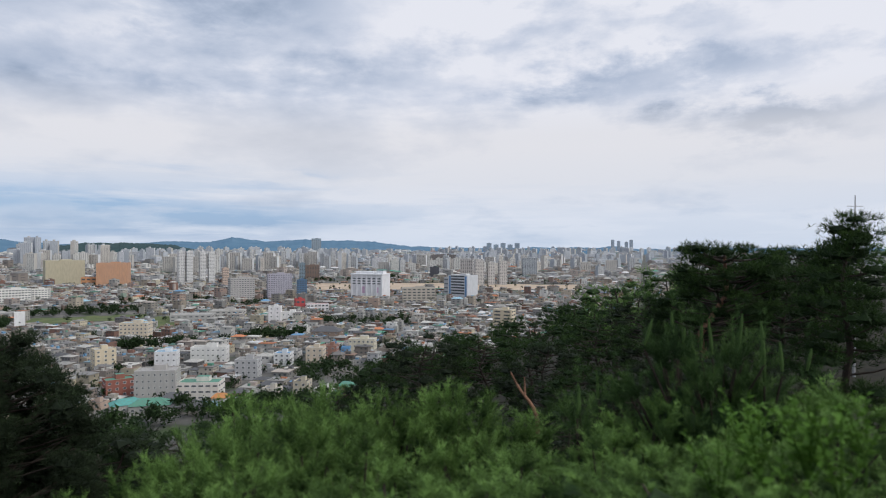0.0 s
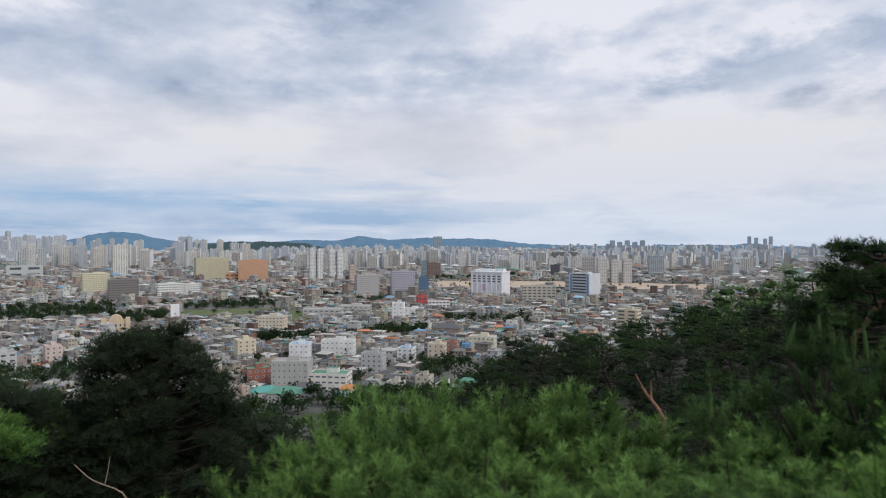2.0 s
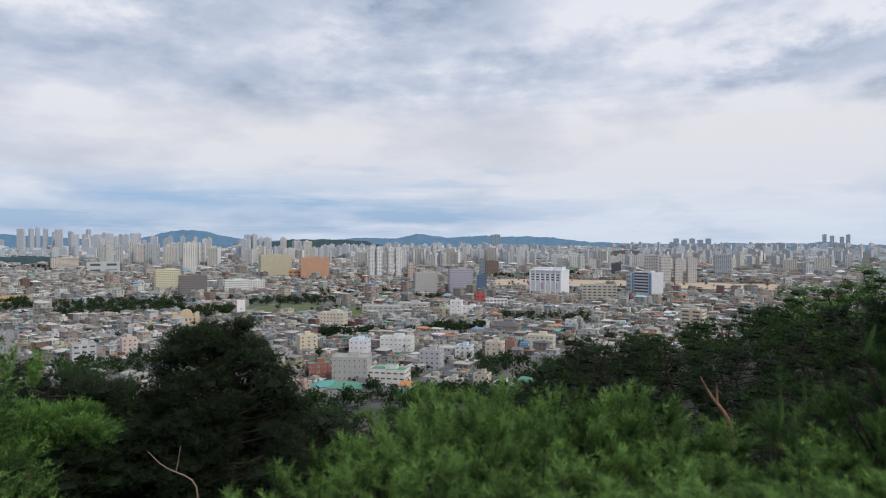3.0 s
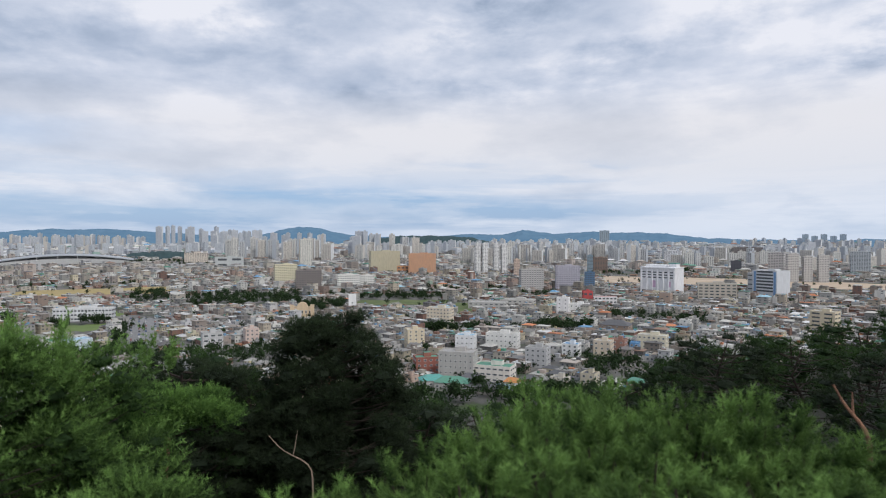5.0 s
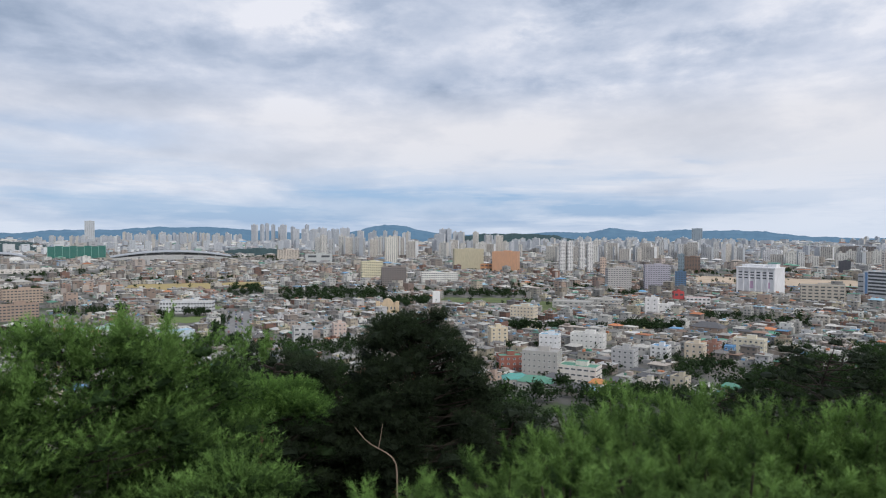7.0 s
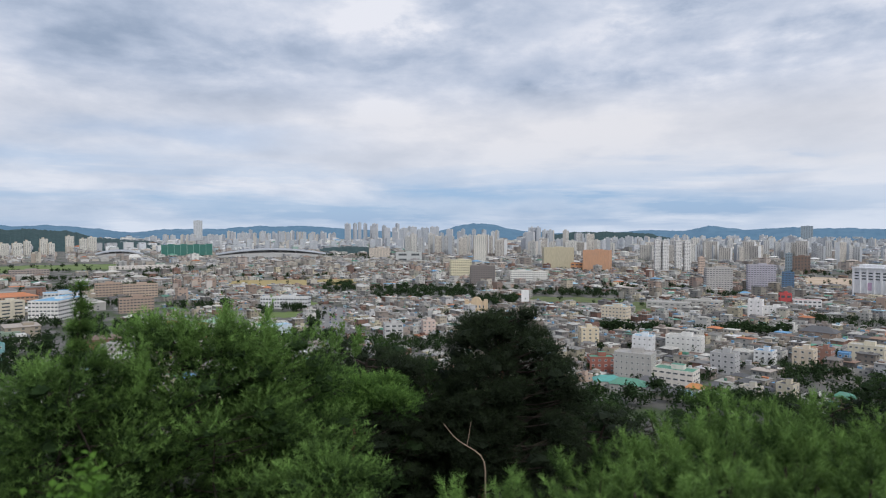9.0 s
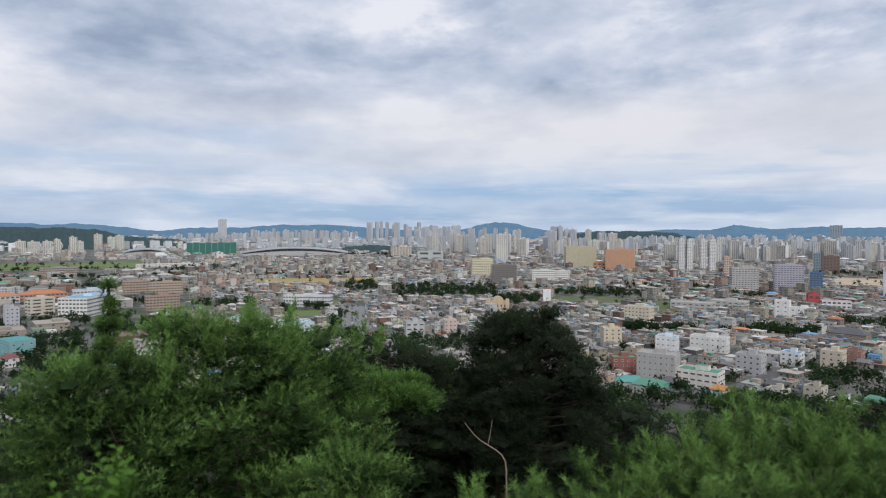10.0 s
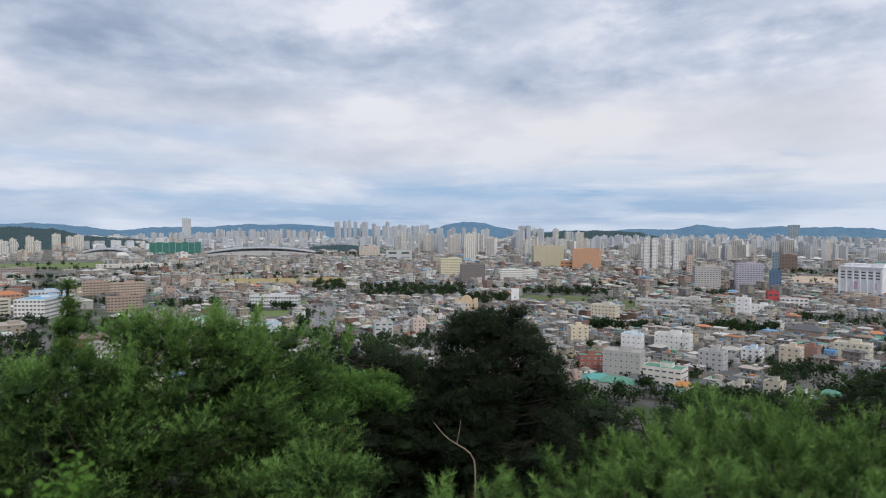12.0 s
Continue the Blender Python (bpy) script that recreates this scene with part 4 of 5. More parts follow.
def house_field(name, label, x, y, rot, g, size, storeys, windows, tall=0.0, palette=WALLS, extra=6, share=.6):
    """Many joined houses: walls, parapets, roofs, stair huts and set-on windows."""
    n = x.size
    w, d = size * (.7 + .36 * g.rand(n)), size * (.62 + .34 * g.rand(n))
    st = storeys[0] + np.floor(g.rand(n) ** 1.5 * (storeys[1] - storeys[0] + 1)).astype(int)
    st = np.where(g.rand(n) < tall, st + g.randint(1, extra + 1, n), st)
    h = st * 2.9 + .3
    z = land(x, y)
    wall = palette[g.randint(len(palette), size=n)] * (.6 + .7 * g.rand(n, 1))
    roof = ROOFS[g.choice(len(ROOFS), n, p=ROOF_P)] * (.55 + .75 * g.rand(n, 1))
    hip = g.rand(n) < .2
    Q, M, T = [], [], []

    def put(q, sel, mat, col):
        m = q.shape[1]
        Q.append(placed(q, x[sel], y[sel], z[sel], rot[sel]).reshape(-1, 4, 3))
        M.append(np.full(Q[-1].shape[0], mat) if np.isscalar(mat) else np.tile(mat, q.shape[0]))
        T.append(np.repeat(col[sel] if col.ndim == 2 else col, m, 0))

    s = ~hip
    put(boxes(-w / 2, w / 2, -d / 2, d / 2, -1 + 0 * w, h + .4 * s)[:, :4], np.arange(n), 0, wall)
    slab = s & (g.rand(n) < .55)
    rim = s & ~slab
    fr = flat_roof(w[rim], d[rim], h[rim], .4)
    put(fr[:, :8], rim, 0, wall * .9)
    put(fr[:, 8:], rim, 1, roof)
    over = .25 + .35 * g.rand(slab.sum())
    put(boxes(-w[slab] / 2 - over, w[slab] / 2 + over, -d[slab] / 2 - over, d[slab] / 2 + over, h[slab] + .1, h[slab] + .42), slab, 1, roof)
    for _ in range(2 if size < 20 else 0):
        t = s & (g.rand(n) < .5)
        m = t.sum()
        hx, hy, a, b = w[t] * .6 * (g.rand(m) - .5), d[t] * .6 * (g.rand(m) - .5), .5 + 1.6 * g.rand(m), .4 + 1.2 * g.rand(m)
        put(boxes(hx - a, hx + a, hy - b, hy + b, h[t], h[t] + .8 + 1.2 * g.rand(m)), t, 1, ROOFS[g.randint(len(ROOFS), size=n)])
    # awnings and low lean-to roofs against the walls
    t = g.rand(n) < (.6 if size < 20 else 0)
    m = t.sum()
    a = w[t] * (.2 + .25 * g.rand(m))
    hx, zz = (w[t] / 2 - a) * (2 * g.rand(m) - 1), 2.3 + .4 * g.rand(m)
    put(boxes(hx - a, hx + a, -d[t] / 2 - 1.3, -d[t] / 2, zz, zz + .15), t, 1, ROOFS[g.randint(len(ROOFS), size=n)])
    put(hip_roof(w[hip], d[hip], h[hip], d[hip] * .17), hip, 1, roof)
    t = s & (g.rand(n) < .4)
    hx, hy = w[t] * .22 * (g.rand(t.sum()) - .5), d[t] * .3 * (g.rand(t.sum()) - .2)
    put(boxes(hx - w[t] * .2, hx + w[t] * .2, hy - d[t] * .16, hy + d[t] * .16, h[t], h[t] + 2.5), t, np.array([0, 0, 0, 0, 1]), wall)
    t = s & (g.rand(n) < .2)
    hx, hy = -w[t] * .3, d[t] * .28
    put(boxes(hx - .8, hx + .8, hy - .8, hy + .8, h[t], h[t] + 1.8), t, 1, np.array([(.12, .3, .5), (.5, .44, .25), (.6, .6, .6)])[g.randint(3, size=n)])
    t = g.rand(n) < .55
    m = t.sum()
    side, aw, ad, ah = g.choice([-1, 1], m), w[t] * (.25 + .3 * g.rand(m)), d[t] * (.25 + .3 * g.rand(m)), np.maximum(2.6, h[t] - 2.9 * g.randint(1, 3, m))
    put(boxes(side * w[t] * .5 - aw * .6, side * w[t] * .5 + aw * .6, -d[t] * .45 - ad * .5, -d[t] * .45 + ad, -1 + 0 * aw, ah), t, np.array([0, 0, 0, 0, 1]), roof[::-1] * .5 + wall * .5)
    glass = np.tile((.05, .06, .07), (n, 1))
    for k in range(st.max()):
        for side in range(4):
            length, off = (w, d / 2) if side % 2 == 0 else (d, w / 2)
            for c in range(windows):
                sel = (st > k) & (g.rand(n) < share)
                u = ((c + .5) / windows - .5) * length[sel] * .94
                hw = length[sel] / windows * .2
                zz = k * 3.0 + 1.0
                b = boxes(u - hw, u + hw, -off[sel] - .06, -off[sel], np.full(u.size, zz), np.full(u.size, zz + 1.2))[:, :1]
                R = placed(b, 0 * u, 0 * u, 0 * u, np.full(u.size, side * math.pi / 2))
                put(R, sel, 2, glass)
    me = soup(name, np.concatenate(Q), [WALL, ROOF, GLASS], np.concatenate(M), np.concatenate(T))
    tagged(part(name, me), label, "houses", kind="stuff")


x, y, th, g = lattice(11.4, 350, 900, 11, 7)
small = ~((np.degrees(np.arctan2(-x, y)) > 62) & (np.hypot(x, y) > 430))
x, y, th = x[small], y[small], th[small]
order = np.argsort(np.hypot(x, y))
near, rest = order[:110], order[110:]
house_field("town_houses", "dense low town houses with flat roofs", x[rest], y[rest], th[rest], g, 11.4, (1, 2), 3, .1, WALLS, 2)
NEAR_KINDS = [("white plastered", (.7, .69, .67), R_DARK), ("cream plastered", (.56, .5, .38), R_GREEN), ("grey rendered", GREY, R_LIGHT), ("brown brick", BRICK, R_BROWN), ("warm grey", WARM, R_GREY), ("pinkish rendered", PINK, R_DARK)]
for i in near:
    k = int(g.randint(len(NEAR_KINDS)))
    word, wc, rc = NEAR_KINDS[k]
    hip = bool(g.rand() < .4)
    rr = float(np.hypot(x[i], y[i]))
    az = math.degrees(math.atan2(-x[i], y[i]))
    st = int(g.choice([1, 1, 2, 2, 3]))
    H("town_house", word + (" house with a hipped tile roof" if hip else " house with a flat parapet roof"), "house", az, rr, 7.5 + 3 * g.rand(), 7 + 3 * g.rand(), st * 3 + .3,
      math.degrees(th[i]) - az, wc, [rc, R_DARK, R_BLUE, R_GREEN][int(g.randint(4))] if g.rand() < .5 else rc, st, hip=hip, pitch=4.2, group="houses below the hill")
x, y, th, g = lattice(30, 430, 1650, 15, 5)
wide = np.degrees(np.arctan2(-x, y)) > 62
house_field("works_buildings", "wide low works buildings and depots among trees", x[wide], y[wide], th[wide], g, 28, (1, 3), 5, .1, WALLS, 2)
x, y, th, g = lattice(16.5, 900, 1650, 12, 7)
small = np.degrees(np.arctan2(-x, y)) < 62
x, y, th = x[small], y[small], th[small]
house_field("town_houses", "dense grey and brown town houses farther off", x, y, th, g, 15, (1, 2), 2, .1, MIDWALLS, 4)
x, y, th, g = lattice(27, 1650, 2700, 13, 6)
house_field("town_blocks", "distant blocks and houses of the town", x, y, th, g, 25, (1, 4), 1, .05, PALEWALLS)
x, y, th, g = lattice(58, 2700, 4500, 14, 6)
house_field("town_blocks", "far pale blocks towards the horizon", x, y, th, g, 42, (2, 7), 1, .3, HAZEWALLS, share=.3)


def town_trees():
    g = np.random.RandomState(21)
    cx, cy, sz = [], [], []
    for a0, a1, q0, q1, n in TREE_BANDS:
        for _ in range(n):
            cx_, cy_ = bearing(a0 + (a1 - a0) * g.rand(), q0 + (q1 - q0) * g.rand())
            cx.append(cx_), cy.append(cy_), sz.append(3.2 + 2.6 * g.rand())
    for _ in range(1800):
        cx_, cy_ = bearing(-36 + 115 * g.rand(), 380 + 1500 * g.rand() ** 1.2)
        cx.append(cx_), cy.append(cy_), sz.append(2.0 + 2.2 * g.rand())
    cx, cy, sz = np.array(cx), np.array(cy), np.array(sz)
    n, k = cx.size, 96
    u = g.normal(size=(n, k, 3))
    u /= np.linalg.norm(u, axis=2, keepdims=True)
    u *= (g.rand(n, k, 1) ** .35) * (.8 + .35 * np.sin(3 * u[..., :1] + 5 * u[..., 1:2] + cx[:, None, None]))
    c = u * sz[:, None, None] * np.array([1, 1, .95])
    c[..., 0] += cx[:, None]
    c[..., 1] += cy[:, None]
    c[..., 2] += land(cx, cy)[:, None] + sz[:, None] * 1.15
    tri = c[:, :, None, :] + g.normal(size=(n, k, 3, 3)) * (sz * .16)[:, None, None, None]
    shade = np.stack([np.repeat(g.rand(n), k) * .7 + .3 * g.rand(n * k), .25 * g.rand(n * k), np.zeros(n * k)], -1)
    tagged(part("town_trees", soup("town_trees", tri.reshape(-1, 3, 3), [TOWNLEAF], None, shade)), "dark green broad trees between the houses", "trees", kind="stuff")


town_trees()

# ---- pines on the hill ----
def needles(centres, ways, g, blades, length, width, up=0.3, spread=0.75):
    """Needle blades bunched round the given spray places: n*blades triangles."""
    n = len(centres)
    d = ways[:, None, :] * .7 + g.normal(size=(n, blades, 3)) * spread
    d[..., 2] += up
    d /= np.linalg.norm(d, axis=2, keepdims=True)
    side = np.cross(d, g.normal(size=d.shape))
    side /= np.linalg.norm(side, axis=2, keepdims=True)
    ln = length * (.6 + .6 * g.rand(n, blades, 1))
    root = centres[:, None, :] + d * ln * .08
    return np.stack([root - side * width / 2, root + side * width / 2, root + d * ln], 2).reshape(-1, 3, 3)


def shade_dome(c, rad, high, g):
    """A ragged low dome of 40 triangles, added as the shade inside needles."""
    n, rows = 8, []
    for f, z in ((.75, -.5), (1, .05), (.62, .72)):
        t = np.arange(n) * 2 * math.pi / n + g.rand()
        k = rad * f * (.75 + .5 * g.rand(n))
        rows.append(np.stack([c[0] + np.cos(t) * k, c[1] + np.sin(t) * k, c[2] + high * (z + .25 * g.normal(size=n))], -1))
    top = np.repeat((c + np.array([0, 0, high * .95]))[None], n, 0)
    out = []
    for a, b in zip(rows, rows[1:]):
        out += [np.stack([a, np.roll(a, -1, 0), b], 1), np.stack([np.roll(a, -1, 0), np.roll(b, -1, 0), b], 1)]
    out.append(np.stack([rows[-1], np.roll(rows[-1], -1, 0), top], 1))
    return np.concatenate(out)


def pine(name, seed, H, R, crown_from, pads, pad_r, tufts, blades, length, width, mat, flat=0.35, shape="round", lean=(0, 0), trunk_r=None, tips=0.3, label="", leader=0, core=.3, finger=1):
    """A pine: bent tapered trunk, limbs out to pads, and pads full of needle sprays."""
    g = np.random.RandomState(seed)
    base = new(name)
    tr = trunk_r or H * .018
    top = np.array([lean[0], lean[1], H * .95])
    knots = [np.array([0, 0, -.6])]
    for f in (.2, .4, .6, .8, 1):
        knots.append(top * f + np.array([g.normal() * .03 * H * (f < 1), g.normal() * .03 * H * (f < 1), 0]))
    trunk = part("trunk", soup("trunk", tube(knots, [tr * (1.15 - .95 * i / 5) for i in range(6)], 8), [BARK if trunk_r and trunk_r > .1 else DARKBARK]), base)
    axis = lambda z: np.array([np.interp(z, [k[2] for k in knots], [k[0] for k in knots]), np.interp(z, [k[2] for k in knots], [k[1] for k in knots]), z])
    C, W, S, limbs, shade_domes = [], [], [], [], []
    for i in range(pads):
        f = (i + .5 * g.rand()) / pads
        z = H * (crown_from + (1 - crown_from) * f)
        if shape == "round":
            reach = R * math.sqrt(max(.03, 1 - (2 * (.32 + .68 * f) - 1.0) ** 2)) if f > .3 else R * (.75 + .8 * f * .3)
        elif shape == "oval":
            reach = R * float(np.interp(f, [0, .35, .7, 1], [.72, 1.0, .82, .36]))
        elif shape == "cone":
            reach = R * (1.05 - f) ** .7
        else:
            reach = R * (.35 + .65 * math.sin(math.pi * min(1, .25 + .6 * f)))
        ang = i * 2.4 + g.normal() * .35
        q = reach * ((.1 + .9 * math.sqrt(i * .618 % 1)) if shape == "oval" else (.4 + .6 * g.rand() ** .5))
        c = axis(z * .96) + np.array([math.cos(ang) * q, math.sin(ang) * q, g.normal() * .05 * H * .4])
        c[2] = min(c[2], H - pad_r * flat * .4)
        a = axis(max(z - .25 * q - .1 * H * .3, H * .1))
        limbs.append(tube([a, (a + c) / 2 + np.array([0, 0, -.05 * q]), c], [tr * .24, tr * .16, tr * .07], 5))
        pr = pad_r * (.7 + .6 * g.rand())
        u = g.normal(size=(tufts, 3))
        u /= np.linalg.norm(u, axis=1, keepdims=True)
        u[:, 2] = np.where((u[:, 2] < -.1) & (g.rand(tufts) < .65), -u[:, 2] * .8, u[:, 2])
        u *= g.rand(tufts, 1) ** .4 * (1 + .22 * np.sin(4 * u[:, :1] + 9 * g.rand()) * np.cos(5 * u[:, 1:2] + 9 * g.rand()))
        p = c + u * np.array([pr, pr, pr * flat])
        shade_domes.append(shade_dome(c, pr * core, pr * flat * core, g))
        C.append(p)
        w = u * np.array([1, 1, .6]) + np.array([math.cos(ang) * .4, math.sin(ang) * .4, .35])
        W.append(w / np.linalg.norm(w, axis=1, keepdims=True))
        # Painted shade: upper and outer sprays light, lower and inner ones dark.
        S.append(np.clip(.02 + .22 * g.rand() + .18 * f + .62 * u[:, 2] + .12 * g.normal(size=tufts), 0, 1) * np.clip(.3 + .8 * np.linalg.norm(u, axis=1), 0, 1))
    for i in range(leader):
        p0 = np.array([R * (1.4 * g.rand() - .7), R * (1.4 * g.rand() - .7), H * (.89 + .05 * g.rand())])
        lean_ = np.array([.15 * g.normal(), .15 * g.normal(), 1.0])
        for s in np.linspace(0, .3 + .3 * g.rand(), 10):
            C.append(p0[None] + lean_ * s + g.normal(size=(4, 3)) * .045)
            W.append(np.repeat(np.array([[0, 0, 1.0]]), 4, 0) + g.normal(size=(4, 3)) * .45)
            S.append(np.full(4, .55 + .2 * g.rand()))
    C, W, S = np.concatenate(C), np.concatenate(W), np.concatenate(S)
    # The lightest sprays get the tip colour, as a painted highlight.
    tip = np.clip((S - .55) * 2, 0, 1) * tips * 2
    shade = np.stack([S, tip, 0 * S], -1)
    shade_domes = np.concatenate(shade_domes)
    if finger > 1:  # each spray grows along its twig
        ln = .07 * (.6 + .8 * g.rand(len(C), 1))
        C, W, shade = np.concatenate([C + W * ln * k for k in range(finger)]), np.tile(W, (finger, 1)), np.concatenate([np.clip(shade * (.8 + .25 * k), 0, 1) for k in range(finger)])
    tri = np.concatenate([needles(C, W, g, blades, length, width, .2, .55 if finger == 1 else .42), shade_domes])
    # Zero tint: the added domes get the darkest needle colour, as shade.
    tint = np.concatenate([np.repeat(shade, blades, 0), np.zeros((len(shade_domes), 3))])
    part("branchwork", soup("branchwork", np.concatenate(limbs), [DARKBARK]), trunk)["kind"] = "stuff"
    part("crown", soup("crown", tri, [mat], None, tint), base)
    return tagged(base, label, "pine tree", "pines on the slope")


def bush(name, seed, H, R, shoots, blades, length, width, mat, label, candle=0.0):
    """A young pine: many upright brushes of needles round a short stem."""
    g = np.random.RandomState(seed)
    base = new(name)
    part("trunk", soup("trunk", tube([(0, 0, -.5), (.03, 0, H * .4), (0, .04, H * .62)], [.05, .035, .012], 6), [DARKBARK]), base)
    C, W, S, stems, rods = [], [], [], [], []
    for i in range(shoots):
        a, q = g.rand() * 6.283, R * g.rand() ** .55
        zt = H * (.45 + .55 * math.sqrt(max(0, 1 - (q / R) ** 2 * .85))) * (.68 + .36 * g.rand())
        out = np.array([math.cos(a) * q / R, math.sin(a) * q / R, 1.0])
        many = 5
        if i < candle:
            zt, q, out, many = H * (.95 + .1 * g.rand()), q * .7, np.array([0, 0, 1.0]), 1
        hub = np.array([math.cos(a) * q, math.sin(a) * q, zt - .25])
        if i < candle:
            tilt, tl = g.normal(size=2) * .03, .26 + .16 * g.rand()
            rods.append([tuple(hub + np.array([tilt[0] * j, tilt[1] * j, .05 + tl * j])) for j in (0, .3, .75, 1)])
        stems.append(tube([(0, 0, max(.1, zt - 1.2)), tuple(hub)], [.018, .009], 4))
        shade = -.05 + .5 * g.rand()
        for k in range(many):
            d = out * np.array([1.0, 1.0, 1]) + g.normal(size=3) * np.array([.36, .36, .15]) * (many > 1)
            d /= np.linalg.norm(d)
            ln = .2 + .17 * g.rand() + .28 * (many == 1)
            m = 6
            t = np.linspace(.1, 1, m)[:, None]
            C.append(hub + d * ln * t)
            W.append(np.repeat(d[None], m, 0))
            # Shade painted along each shoot: dark at its root, lit at the end.
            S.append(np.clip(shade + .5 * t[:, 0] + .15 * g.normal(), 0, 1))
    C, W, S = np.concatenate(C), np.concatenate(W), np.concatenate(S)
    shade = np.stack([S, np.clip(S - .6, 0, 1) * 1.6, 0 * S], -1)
    inner = shade_dome(np.array([0, 0, H * .5]), R * .6, H * .26, g)
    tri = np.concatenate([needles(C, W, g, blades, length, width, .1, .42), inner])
    # The dome within the bush is tinted darkest, in place of shade.
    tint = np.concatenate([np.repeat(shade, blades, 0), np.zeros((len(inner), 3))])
    for k in range(int(candle)):
        part("candle", soup("candle", tube(rods[k], [.014, .02, .018, .006], 7), [mat], None, [(1, .35, 0)] * 21), base, "pale upright candle shoot")
    part("twigwork", soup("twigwork", np.concatenate(stems), [DARKBARK]), base)["kind"] = "stuff"
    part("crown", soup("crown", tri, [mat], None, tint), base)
    return tagged(base, label, "young pine", "young pines before the camera")


def stand(ob, az, r, turn=0.0, sink=0.0, scale=1.0):
    x, y = bearing(az, r)
    ob.matrix_basis = pose(x, y, float(land(x, y)) - sink, 0, 0, turn) @ Matrix.Diagonal((scale, scale, scale, 1))
    return ob


def tall(az, r, el):
    """The height that a tree at that place needs to reach the given angle above the eye's level."""
    x, y = bearing(az, r)
    return float(EYE + r * math.tan(radians(el)) - land(x, y))


# single pines near the viewpoint
DARKLABEL = "tall dark green pine with reddish trunk on the slope"
stand(pine("pine_tree", 1, tall(34.2, 21, -6.6), 2.7, .5, 200, .6, 90, 10, .17, .015, NEEDLE, .6, "oval", lean=(.3, 0), trunk_r=.17, core=.4, label="dense dark green pine with a forked reddish trunk", tips=.05), 34.2, 21)
stand(pine("pine_tree", 15, tall(28.6, 22, -11.0), 1.35, .4, 50, .55, 80, 9, .17, .015, NEEDLE, .6, "oval", core=.4, label="low dark pine at the foot of a tall one", tips=.05), 28.6, 22)
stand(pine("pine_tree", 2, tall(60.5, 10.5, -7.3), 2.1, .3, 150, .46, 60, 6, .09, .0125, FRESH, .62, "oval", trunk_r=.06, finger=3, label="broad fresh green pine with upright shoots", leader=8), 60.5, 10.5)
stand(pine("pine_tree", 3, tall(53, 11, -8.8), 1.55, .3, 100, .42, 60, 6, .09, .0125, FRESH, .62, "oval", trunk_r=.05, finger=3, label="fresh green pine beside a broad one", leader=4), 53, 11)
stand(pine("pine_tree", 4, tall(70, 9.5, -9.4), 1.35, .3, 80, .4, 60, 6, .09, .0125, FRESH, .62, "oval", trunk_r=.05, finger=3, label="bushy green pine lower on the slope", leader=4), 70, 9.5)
stand(pine("pine_tree", 5, tall(68.1, 9.0, -4.2), .1, .87, 12, .07, 26, 9, .12, .012, FRESH, 1.6, "cone", trunk_r=.02, label="slim young pine with a tall leader"), 68.1, 9.0)
stand(pine("pine_tree", 14, tall(57.4, 9.6, -6.2), .07, .9, 8, .06, 24, 9, .12, .012, FRESH, 1.6, "cone", trunk_r=.02, label="slim young pine tip above a broad pine"), 57.4, 9.6)
stand(pine("pine_tree", 6, tall(47.4, 14, -12.4), 1.25, .93, 40, .32, 90, 6, .09, .0125, BRIGHT, .5, "umbrella", lean=(.3, .2), trunk_r=.11, tips=.4, finger=3, label="flat-topped bright green pine with bare trunk"), 47.4, 14)
stand(pine("pine_tree", 12, tall(45.2, 20, -9.6), 2.1, .62, 54, .6, 90, 10, .17, .015, NEEDLE, .55, "umbrella", tips=.1, core=.42, label="dark green pine behind a flat-topped one"), 45.2, 20)
stand(pine("pine_tree", 13, tall(40.2, 22, -11.2), 2.2, .5, 50, .62, 80, 9, .17, .016, NEEDLE, .55, "umbrella", tips=.1, core=.42, label="dark shaded pine beside a tall dark one"), 40.2, 22)
stand(pine("pine_tree", 7, tall(48.5, 8.5, -18.9), 1.1, .3, 40, .36, 70, 6, .09, .0125, FRESH, .6, "round", finger=3, label="low fresh green pine under taller ones"), 48.5, 8.5)
stand(pine("pine_tree", 8, tall(-25.5, 26, .3), 2.3, .5, 84, .6, 80, 9, .18, .018, MIDGREEN, .5, "umbrella", lean=(.3, .3), trunk_r=.24, core=.42, label="large umbrella pine with a red trunk"), -26.6, 26)
stand(pine("pine_tree", 9, tall(-35.6, 20, 2.6), 1.8, .3, 50, .6, 70, 8, .18, .018, MIDGREEN, .5, "cone", core=.42, label=DARKLABEL), -35.8, 20)

stand(pine("pine_tree", 10, tall(15.4, 13, -12.2), .5, .5, 18, .3, 60, 6, .09, .0125, FRESH, .8, "cone", finger=3, label="slim bright green young pine"), 15.4, 13)
stand(pine("pine_tree", 11, tall(9.8, 15, -13.2), .75, .5, 18, .4, 60, 6, .09, .0125, FRESH, .6, "round", finger=3, label="bright green young pine above the scrub"), 9.8, 15)

